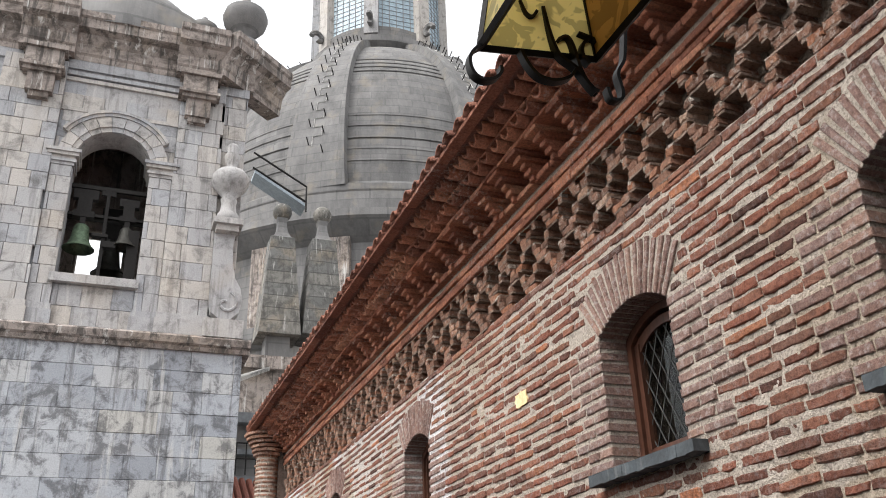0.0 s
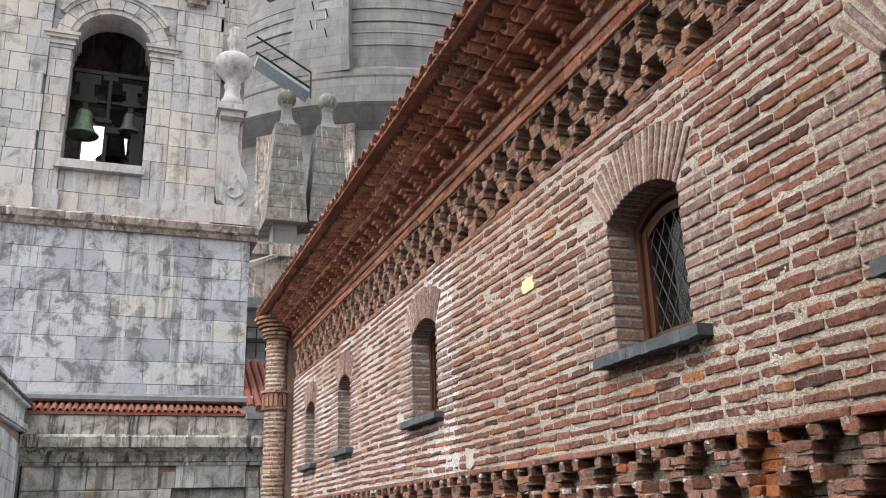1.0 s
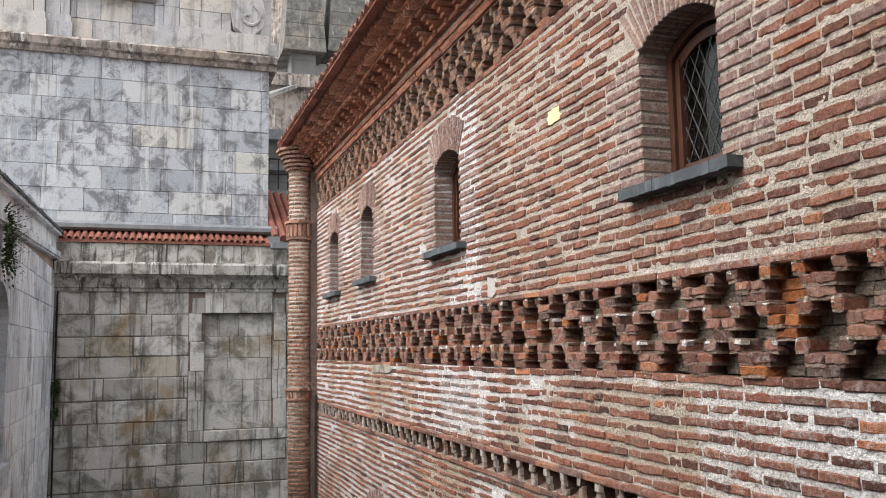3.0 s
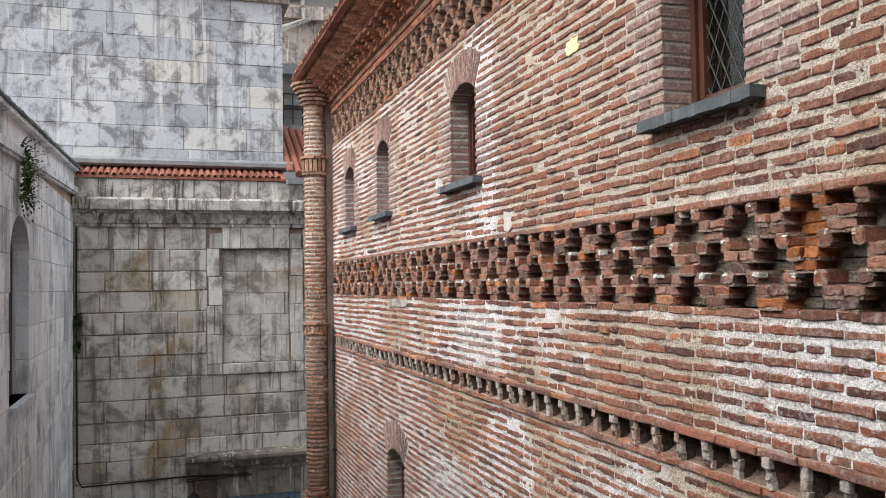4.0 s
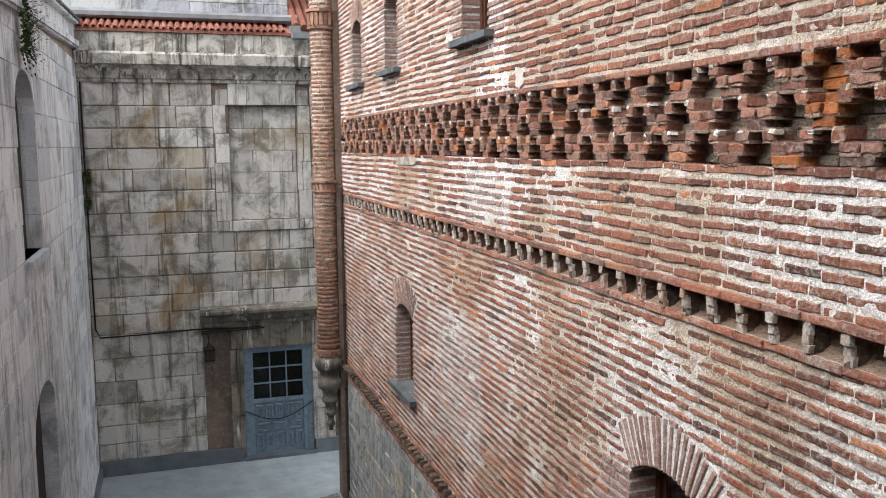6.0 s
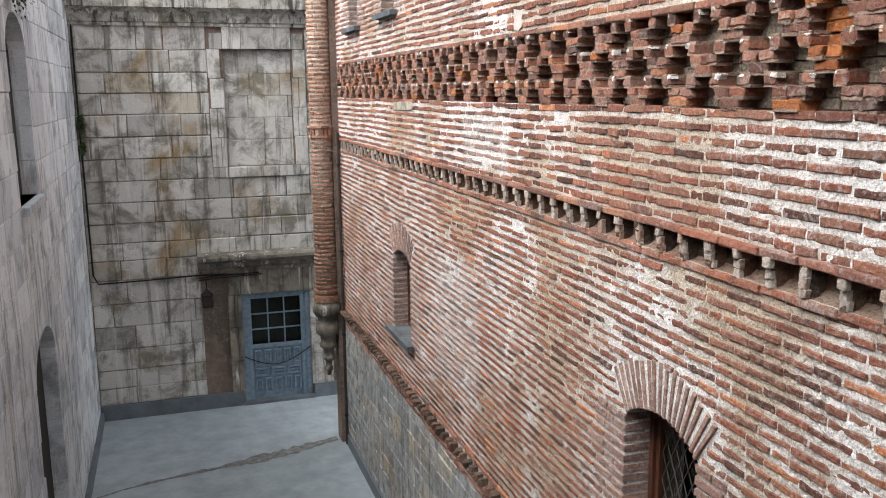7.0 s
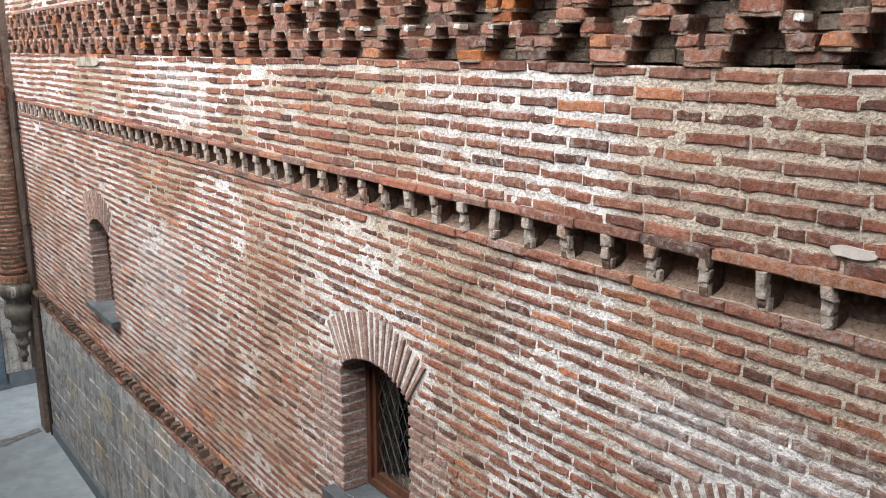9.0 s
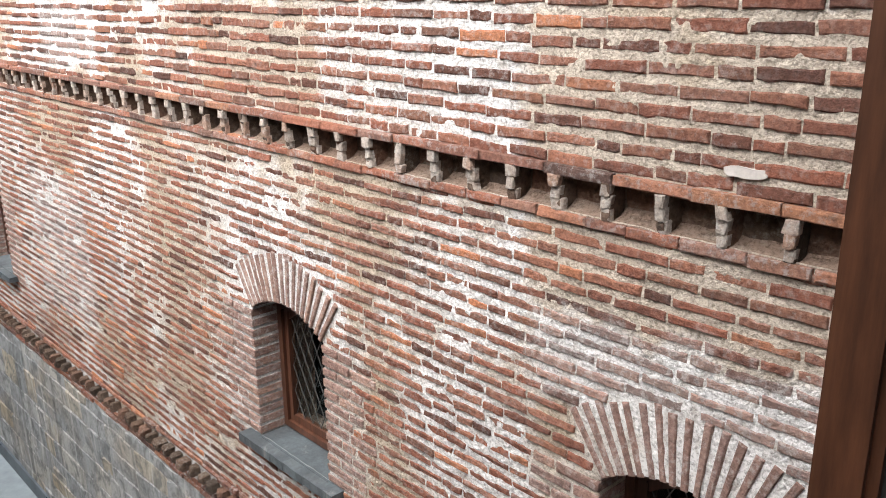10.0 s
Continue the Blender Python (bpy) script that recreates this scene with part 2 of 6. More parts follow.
def plain(name, colour, rough=0.6, metal=0.0, scale=20.0, vary=0.35, bump=0.25, spec=0.4, streak=False):
    m, nt, b = material(name, rough, metal, spec)
    p = place(nt, (1, 1, 0.12) if streak else (1, 1, 1))
    lo, hi = tuple(v * (1 - vary) for v in colour), tuple(min(1, v * (1 + vary)) for v in colour)
    c = ramp(nt, noisy(nt, p, scale, 5, 0.65), [(0.3, lo), (0.7, hi)])
    c = mixed(nt, c, ramp(nt, noisy(nt, place(nt), scale * 0.13, 4, 0.6), [(0.3, (0.75, 0.75, 0.75)), (0.7, (1.15, 1.15, 1.15))]), 0.6, "MULTIPLY")
    finish(nt, b, c, noisy(nt, p, scale * 3, 5, 0.7), bump, 0.004)
    return m


WOOD = plain("varnished_brown_wood", (0.085, 0.034, 0.02), 0.42, 0, 30, 0.45, 0.2, 0.5, True)
CASEMENT = plain("dark_casement_wood", (0.068, 0.026, 0.013), 0.45, 0, 30, 0.5, 0.2, 0.4, True)
LEAD = plain("lead_came", (0.09, 0.09, 0.088), 0.6, 0.3)
IRON = plain("black_iron", (0.018, 0.016, 0.015), 0.55, 0.6)
PIPE = plain("rusty_dark_pipe", (0.05, 0.035, 0.03), 0.7, 0.2)
BLUE_PAINT = plain("weathered_grey_blue_paint", (0.17, 0.235, 0.3), 0.65, 0, 14, 0.3, 0.3)
TERRACE = plain("grey_waterproof_coating", (0.3, 0.345, 0.37), 0.55, 0, 2.6, 0.2, 0.25)
SCREED = plain("bare_patched_screed", (0.17, 0.17, 0.165), 0.95, 0, 9, 0.5, 0.9)
UPSTAND = plain("grey_painted_upstand", (0.12, 0.14, 0.16), 0.6, 0, 3, 0.25, 0.2)
TILE = brick_material("terracotta_tile", [(0.0, (0.22, 0.085, 0.065)), (0.5, (0.33, 0.125, 0.09)), (1.0, (0.4, 0.17, 0.125))], (0.5, 0.36, 0.28), (0.5, 0.66))
OLD_TILE = brick_material("sooty_roof_tile", [(0.0, (0.2, 0.09, 0.068)), (0.5, (0.34, 0.145, 0.1)), (1.0, (0.42, 0.19, 0.13))], (0.55, 0.47, 0.42), (0.48, 0.62))
BRONZE = plain("green_bronze", (0.12, 0.17, 0.11), 0.6, 0.5, 9, 0.5)
DARK_BRONZE = plain("dark_bronze", (0.07, 0.068, 0.06), 0.6, 0.5, 9, 0.4)
# Near-black colour that stands in for shade in rooms and recesses.
SHADOW = plain("near_black_shade", (0.03, 0.028, 0.026), 0.95)
LEADROOF = plain("grey_lead_flashing", (0.2, 0.21, 0.22), 0.6, 0.2, 5, 0.25)
LEAF = plain("fern_green", (0.05, 0.075, 0.025), 0.8, 0, 40, 0.5)

def milky(name, colour):
    """Coloured glass that lets daylight glow through."""
    m, nt, b = material(name, 0.3)
    p = place(nt)
    c = mixed(nt, colour, tuple(v * 0.62 for v in colour), ramp(nt, noisy(nt, p, 14, 2, 0.5, 1.5), grey(0.5, 0.54)))
    nt.links.new(c, b.inputs["Base Color"])
    t = node(nt, "BsdfTranslucent")
    nt.links.new(c, t.inputs["Color"])
    mx = node(nt, "MixShader", Fac=0.6)
    nt.links.new(b.outputs[0], mx.inputs[1])
    nt.links.new(t.outputs[0], mx.inputs[2])
    nt.links.new(mx.outputs[0], nt.nodes["Material Output"].inputs["Surface"])
    return m


AMBER = milky("amber_lantern_glass", (0.85, 0.7, 0.25))
HONEY = milky("honey_lantern_glass", (0.5, 0.27, 0.06))
REPOINT = plain("white_pointing", (0.5, 0.49, 0.47), 0.95, 0, 6, 0.3, 0.3)
GRATING = plain("pale_blue_grey_metal", (0.27, 0.31, 0.34), 0.5, 0.3, 6, 0.2, 0.2)
# Warm glow on the bricks, put into a yellow paint colour.
LIGHT_SPOT = plain("yellow_light_spot", (0.9, 0.66, 0.36), 0.8, 0, 25, 0.2, 0.4)
LIMEPATCH = plain("white_lime_patch", (0.47, 0.43, 0.4), 0.95, 0, 30, 0.15, 0.5)


LANTERN_GLASS = plain("pale_leaded_glazing", (0.3, 0.38, 0.43), 0.25, 0, 3, 0.25, 0.1)


def glass_material():
    m, nt, b = material("window_glass", 0.03, 0, 0.5)
    b.inputs["Transmission Weight"].default_value = 1.0
    b.inputs["IOR"].default_value = 1.22
    b.inputs["Base Color"].default_value = (0.75, 0.8, 0.78, 1)
    n = noisy(nt, place(nt), 6, 2)
    bump = node(nt, "Bump", Strength=0.08, Distance=0.01)
    nt.links.new(n, bump.inputs["Height"])
    nt.links.new(bump.outputs[0], b.inputs["Normal"])
    return m


GLASS = glass_material()

# ---- tools of the build ----
rnd = random.Random(7)


class Shape:
    """Collects faces and becomes one mesh."""

    def __init__(self):
        self.v, self.f = [], []

    def add(self, verts, faces):
        n = len(self.v)
        self.v += verts
        self.f += [tuple(n + i for i in f) for f in faces]
        return self

    def box(self, x0, x1, y0, y1, z0, z1, turn=None, jit=0.0):
        v = [Vector((x, y, z)) for x in (x0, x1) for y in (y0, y1) for z in (z0, z1)]
        if jit:
            v = [p + Vector([rnd.uniform(-jit, jit) for _ in range(3)]) for p in v]
        if turn is not None:
            v = [turn @ p for p in v]
        return self.add([tuple(p) for p in v], [(0, 1, 3, 2), (4, 6, 7, 5), (0, 4, 5, 1), (2, 3, 7, 6), (0, 2, 6, 4), (1, 5, 7, 3)])

    def block(self, m, w, h, d, bev=0.006, jit=0.003):
        """A worn block: front face in local xy (w, h) at z=0, body of depth d behind it, chamfered front edges. m: Matrix to the world."""
        j = lambda: rnd.uniform(-jit, jit)
        a, b = w / 2, h / 2
        back_ = [(-a, -b, -d), (a, -b, -d), (a, b, -d), (-a, b, -d)]
        rim = [(x + j(), y + j(), -bev + j()) for x, y in ((-a, -b), (a, -b), (a, b), (-a, b))]
        fr = [(x + j() * 1.5, y + j(), j()) for x, y in ((-a + bev, -b + bev), (a - bev, -b + bev), (a - bev, b - bev), (-a + bev, b - bev))]
        v = [tuple(m @ Vector(p)) for p in back_ + rim + fr]
        f = [(8, 9, 10, 11)] + [(i, (i + 1) % 4, 4 + (i + 1) % 4, 4 + i) for i in range(4)] + [(4 + i, 4 + (i + 1) % 4, 8 + (i + 1) % 4, 8 + i) for i in range(4)] + [(3, 2, 1, 0)]
        return self.add(v, f)

    def rough(self, m, w, h, d, bev=0.007, jit=0.004, n=4):
        """A worn brick with an uneven outline; same frame as block()."""
        j = lambda k=1.0: rnd.uniform(-jit, jit) * k
        top = [(-w / 2 + w * i / n, h / 2 + j()) for i in range(n + 1)]
        low = [(-w / 2 + w * i / n, -h / 2 + j()) for i in range(n + 1)]
        for line in (top, low):
            line[0] = (line[0][0] + j(1.5), line[0][1] * rnd.uniform(0.8, 1.0))
            line[-1] = (line[-1][0] + j(1.5), line[-1][1] * rnd.uniform(0.8, 1.0))
        ring = low + top[::-1]
        c = len(ring)
        tilt, bow = j(1.2) / w, j(1.2) / h
        fr = [(x * (1 - 2 * bev / w), y * (1 - 2 * bev / h), j(0.5) + tilt * x + bow * y) for x, y in ring]
        rim = [(x, y, -bev + j(0.7) + tilt * x) for x, y in ring]
        bk = [(x, y, -d) for x, y in ring]
        v = [tuple(m @ Vector(p)) for p in fr + rim + bk]
        f = [(i, i + 1, c - 2 - i, c - 1 - i) for i in range(n)] + [(c * k + i, c * (k + 1) + i, c * (k + 1) + (i + 1) % c, c * k + (i + 1) % c) for k in (0, 1) for i in range(c)]
        return self.add(v, f)

    def lathe(self, profile, centre, segments=24, a0=0.0, a1=2 * math.pi):
        full = abs(a1 - a0 - 2 * math.pi) < 1e-6
        n = segments if full else segments + 1
        base = len(self.v)
        cx, cy, cz = centre
        for i in range(n):
            a = a0 + (a1 - a0) * i / segments
            for r, z in profile:
                self.v.append((cx + r * math.cos(a), cy + r * math.sin(a), cz + z))
        k = len(profile)
        for i in range(segments):
            p, q = base + i * k, base + ((i + 1) % n) * k
            for s in range(k - 1):
                self.f.append((p + s, q + s, q + s + 1, p + s + 1))
        return self

    def tube(self, points, radius, sides=6):
        base = len(self.v)
        pts = [Vector(p) for p in points]
        up = Vector((0.13, 0.21, 0.97))
        for i, p in enumerate(pts):
            d = (pts[min(i + 1, len(pts) - 1)] - pts[max(i - 1, 0)]).normalized()
            s = d.cross(up)
            s = s.normalized() if s.length > 1e-3 else Vector((1, 0, 0))
            t = d.cross(s)
            for k in range(sides):
                a = 2 * math.pi * k / sides
                self.v.append(tuple(p + radius * (math.cos(a) * s + math.sin(a) * t)))
        for i in range(len(pts) - 1):
            for k in range(sides):
                a, b = base + i * sides + k, base + i * sides + (k + 1) % sides
                self.f.append((a, b, b + sides, a + sides))
        self.f.append(tuple(base + k for k in range(sides))[::-1])
        self.f.append(tuple(base + (len(pts) - 1) * sides + k for k in range(sides)))
        return self

    def prism(self, outline, axis, a, b):
        """A flat outline of (u, v) drawn out along an axis from a to b. x: u=y, v=z; y: u=x, v=z."""
        n = len(outline)
        at = (lambda s, u, v: (s, u, v)) if axis == "x" else (lambda s, u, v: (u, s, v))
        verts = [at(s, u, v) for s in (a, b) for u, v in outline]
        return self.add(verts, [tuple(range(n))[::-1], tuple(range(n, 2 * n))] + [(i, (i + 1) % n, n + (i + 1) % n, n + i) for i in range(n)])

    def mesh(self, name, mat, smooth=False):
        me = bpy.data.meshes.new(name)
        me.from_pydata(self.v, [], self.f)
        me.materials.append(mat)
        bm = bmesh.new()
        bm.from_mesh(me)
        if len(bm.faces) < 60000:
            bmesh.ops.recalc_face_normals(bm, faces=bm.faces)
        bm.to_mesh(me)
        bm.free()
        if smooth:
            me.shade_smooth()
        return me


def part(name, shape, mat, parent=None, label="", smooth=False, kind=""):
    ob = new(name, shape.mesh(name, mat, smooth))
    ob.parent = parent
    return tagged(ob, label, kind=kind)


def thing(name, label, category, group="", kind="", at=(0, 0, 0)):
    ob = new(name)
    ob.empty_display_size = 0.2
    ob.location = at
    return tagged(ob, label, category, group, kind)


def lattice_noise(y, z, scale, seed):
    """Smooth value noise in -1..1 on numpy arrays."""
    g = np.random.RandomState(seed).uniform(-1, 1, (512, 512))
    u, v = y / scale, z / scale
    i, j = np.floor(u).astype(int), np.floor(v).astype(int)
    fu, fv = u - i, v - j
    fu, fv = fu * fu * (3 - 2 * fu), fv * fv * (3 - 2 * fv)
    a = lambda p, q: g[p % 512, q % 512]
    return (a(i, j) * (1 - fu) + a(i + 1, j) * fu) * (1 - fv) + (a(i, j + 1) * (1 - fu) + a(i + 1, j + 1) * fu) * fv

FACE_WEST = Matrix(((0, 0, -1, 0), (-1, 0, 0, 0), (0, 1, 0, 0), (0, 0, 0, 1)))
FACE_EAST = Matrix(((0, 0, 1, 0), (1, 0, 0, 0), (0, 1, 0, 0), (0, 0, 0, 1)))
FACE_SOUTH = Matrix(((1, 0, 0, 0), (0, 0, -1, 0), (0, 1, 0, 0), (0, 0, 0, 1)))


def facing(turn, x, y, z, roll=0.0):
    return Matrix.Translation((x, y, z)) @ turn @ Matrix.Rotation(roll, 4, "Z")


def pierced(shape, axis, a, b, u0, u1, z0, z1, holes):
    """Wall of boxes from a to b along its axis, with rectangular holes (u0, u1, z0, z1)."""
    us = sorted({u0, u1, *[min(max(h[k], u0), u1) for h in holes for k in (0, 1)]})
    for p, q in zip(us, us[1:]):
        mid, z = (p + q) / 2, z0
        for h in sorted([h for h in holes if h[0] < mid < h[1]], key=lambda h: h[2]):
            if h[2] > z:
                shape.box(*((a, b, p, q) if axis == "x" else (p, q, a, b)), z, h[2])
            z = max(z, h[3])
        if z < z1:
            shape.box(*((a, b, p, q) if axis == "x" else (p, q, a, b)), z, z1)
    return shape


def ashlar(parent, axis, plane, u0, u1, rows, lengths, mat, skips=(), depth=0.12, proud=0.0, name="stone_block", bev=0.008, gap=0.008, seed=1):
    """Courses of separate dressed blocks on a wall face."""
    r = random.Random(seed)
    turn = FACE_SOUTH if axis == "y" else FACE_EAST
    for n, (za, zb) in enumerate(zip(rows, rows[1:])):
        u = u0 - r.uniform(0, lengths[0])
        zm = (za + zb) / 2
        cuts = [s for s in skips if s[2] < zm < s[3]]
        while u < u1:
            w = r.uniform(*lengths)
            pieces = [(max(u, u0), min(u + w, u1))]
            for s in cuts:
                pieces = [q for p in pieces for q in ((p[0], min(p[1], s[0])), (max(p[0], s[1]), p[1])) if q[1] - q[0] > 0.07]
            for p, q in pieces:
                if q - p < 0.07:
                    continue
                off = proud + r.uniform(-0.5, 0.7) * bev
                c = (p + q) / 2
                m = facing(turn, c, plane - off, zm) if axis == "y" else facing(turn, plane + off, c, zm)
                part(name, Shape().block(Matrix.Identity(4), q - p - gap, zb - za - gap, depth, bev, bev * 0.45), mat, parent).matrix_world = m
            u += w


# ---- terrace floor and far ground ----
ground = part("ground", Shape().box(-900, 900, -900, 900, -0.6, -0.32), SCREED, label="plain grey ground round the buildings", kind="structure")
tagged(ground, category="ground")
sh = Shape()
sh.box(-4.9, 0.6, 1.2, 20.3, -0.3, 0.0)
floor = tagged(part("floor", sh, TERRACE, label="grey coated terrace floor with a long patched crack", kind="structure"), category="floor")
crack = Shape()
way = [(-4.55, 16.3), (-4.1, 16.5), (-3.7, 16.62), (-3.36, 16.7), (-2.95, 16.78), (-2.5, 16.85), (-2.1, 16.92), (-1.6, 17.02), (-1.2, 17.12), (-0.8, 17.27), (-0.5, 17.36), (-0.1, 17.5)]
wide = [0.04, 0.03, 0.06, 0.05, 0.09, 0.08, 0.14, 0.22, 0.18, 0.2, 0.14, 0.1]
left_side, right_side = [], []
for i in range(len(way) - 1):
    for k in range(5):
        s = k / 5
        px, py = way[i][0] * (1 - s) + way[i + 1][0] * s, way[i][1] * (1 - s) + way[i + 1][1] * s
        w = (wide[i] * (1 - s) + wide[i + 1] * s) * rnd.uniform(0.7, 1.3)
        left_side.append((px + rnd.uniform(-0.02, 0.02), py + w, 0.003 + 0.004 * rnd.random()))
        right_side.append((px + rnd.uniform(-0.02, 0.02), py - w * 0.6, 0.003 + 0.004 * rnd.random()))
n = len(left_side)
crack.add(left_side + right_side, [(i, i + 1, n + i + 1, n + i) for i in range(n - 1)])
part("crack_patch", crack, SCREED, floor, "bare grey screed where the coating split")
drain = Shape().lathe([(0.0, 0.015), (0.09, 0.015), (0.1, 0.0)], (-4.5, 14.15, 0.0), 14)
part("floor_drain", drain, IRON, floor, "small black floor drain")

# ---- the brick wall ----
PITCH = 0.0765
Y0, Y1 = 2.5, 17.3
OPEN = [  # y0, y1, sill, spring, rise, ring depth
    (3.32, 4.10, 7.78, 8.66, 0.13, 0.36),
    (5.58, 6.36, 7.78, 8.66, 0.13, 0.36),
    (9.71, 10.49, 7.83, 8.74, 0.12, 0.36),
    (13.17, 13.87, 7.78, 8.70, 0.13, 0.36),
    (15.42, 16.11, 7.73, 8.63, 0.13, 0.34),
    (2.98, 3.84, 3.44, 4.46, 0.14, 0.36),
    (6.04, 6.90, 3.44, 4.46, 0.14, 0.36),
    (12.58, 13.46, 3.34, 4.41, 0.14, 0.40),
]
wall = thing("wall_brick", "long old brick wall with thick white lime mortar, two pierced brick friezes and arched windows", "wall", kind="structure")
HOLES = [(a, b, s, t + r) for a, b, s, t, r, d in OPEN]
part("wall_core", pierced(Shape(), "x", 0.22, 0.5, Y0 - 1.0, Y1, -0.3, 10.45, HOLES), DARK_MORTAR, wall)
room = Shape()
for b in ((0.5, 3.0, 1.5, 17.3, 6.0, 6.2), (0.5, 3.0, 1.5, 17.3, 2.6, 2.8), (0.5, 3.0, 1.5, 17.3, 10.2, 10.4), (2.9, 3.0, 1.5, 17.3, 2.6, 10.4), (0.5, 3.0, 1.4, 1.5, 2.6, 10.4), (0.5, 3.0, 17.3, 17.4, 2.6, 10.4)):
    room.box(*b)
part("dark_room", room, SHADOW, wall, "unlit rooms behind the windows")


def arch_of(o):
    a, b, s, t, rise, d = o
    h = (b - a) / 2
    r = (h * h + rise * rise) / (2 * rise)
    return (a + b) / 2, t + rise - r, r, math.asin(h / r), d


def blocked(z, grow=0.0):
    """Stretches of y that openings and their arches take up at a height."""
    out = []
    for o in OPEN:
        a, b, s, t, rise, d = o
        cy, cz, r, ang, d = arch_of(o)
        if s - 0.02 < z <= t:
            out.append((a, b, o))
        elif t < z < cz + r + d:
            dz = z - cz
            half = min(dz * math.tan(ang) + 0.012, math.sqrt(max((r + d) ** 2 - dz * dz, 0)))
            out.append((cy - half, cy + half, None))
    return out


# mortar: one uneven sheet, cut away at the openings and bands
ys = [Y0]
while ys[-1] < Y1:
    ys.append(ys[-1] + 0.0135 + 0.0025 * max(0.0, ys[-1] - 4.5))
ys = np.array(ys)
zs = np.arange(2.45, 10.2, PITCH / 5)
gy, gz = np.meshgrid(ys, zs)
relief = 0.004 * lattice_noise(gy, gz, 0.05, 3) + 0.003 * lattice_noise(gy, gz, 0.11, 4) + 0.003 * lattice_noise(gy, gz, 0.6, 5) + 0.004 * lattice_noise(gy, gz, 0.026, 6)
gx = 0.0 + relief
nz, ny = gy.shape
idx = np.arange(nz * ny).reshape(nz, ny)
quads = np.stack([idx[:-1, :-1], idx[1:, :-1], idx[1:, 1:], idx[:-1, 1:]], -1)
my, mz = (gy[:-1, :-1] + gy[1:, 1:]) / 2, (gz[:-1, :-1] + gz[1:, 1:]) / 2
keep = ~((mz > 6.615) & (mz < 7.2)) & ~((mz > 9.36) & (mz < 9.92)) & ~((mz > 5.70) & (mz < 5.85))
for o in OPEN:
    a, b, s, t, rise, d = o
    cy, cz, r, ang, d = arch_of(o)
    keep &= ~((my > a - 0.01) & (my < b + 0.01) & (mz > s) & (mz < t))
    keep &= ~((np.hypot(my - cy, mz - cz) < r + 0.02) & (mz >= t) & (abs(my - cy) < (b - a) / 2))
quads = quads[keep]
me = bpy.data.meshes.new("mortar")
me.from_pydata(np.stack([gx, gy, gz], -1).reshape(-1, 3).tolist(), [], quads.tolist())
me.materials.append(MORTAR)
me.shade_smooth()
mortar = new("mortar", me)
mortar.parent = wall
tagged(mortar, "thick uneven white lime mortar")

far_bricks, quoins = Shape(), Shape()
unit_bricks = {}
near_count = [0]


def put_brick(y, z, length, height, proud=0.012, depth=0.07, shape=None, roll=0.0):
    """One brick of the wall face; the nearest are objects that share a few meshes."""
    near = 3.0 < y < 6.2 and (4.65 < z < 5.69 or 5.87 < z < 6.58) and near_count[0] < 300 and shape is far_bricks
    if not near:
        if y < 9.5:
            shape.rough(facing(FACE_WEST, -proud, y, z, roll), length, height, depth, rnd.uniform(0.004, 0.008), 0.0045, 4)
        else:
            shape.block(facing(FACE_WEST, -proud, y, z, roll), length, height, depth, rnd.uniform(0.004, 0.008), 0.0042)
        return
    near_count[0] += 1
    key = (min((0.12, 0.16, 0.2, 0.24, 0.27, 0.3), key=lambda v: abs(v - length)), rnd.randrange(5))
    if key not in unit_bricks:
        s = Shape()
        w, h, d = key[0], 0.046, 0.07
        m = 5
        top = [(-w / 2 + w * i / m, h / 2 + rnd.uniform(-0.006, 0.003)) for i in range(m + 1)]
        bot = [(-w / 2 + w * i / m, -h / 2 + rnd.uniform(-0.003, 0.005)) for i in range(m + 1)]
        ring = bot + top[::-1]
        c = len(ring)
        fr = [(x * (1 - 0.014 / w), y_ * 0.72, rnd.uniform(-0.003, 0.002)) for x, y_ in ring]
        rim = [(x + rnd.uniform(-0.002, 0.002), y_, -0.007 + rnd.uniform(-0.002, 0.002)) for x, y_ in ring]
        bk = [(x, y_, -d) for x, y_ in ring]
        s.add(fr + rim + bk, [(i, i + 1, c - 2 - i, c - 1 - i) for i in range(m)] + [(c * k + i, c * (k + 1) + i, c * (k + 1) + (i + 1) % c, c * k + (i + 1) % c) for k in (0, 1) for i in range(c)])
        unit_bricks[key] = s.mesh("brick", BRICK)
    ob = new("brick", unit_bricks[key])
    ob.parent = wall
    ob.matrix_world = facing(FACE_WEST, -proud, y, z, roll) @ Matrix.Diagonal((length / key[0], height / 0.046, 1, 1))


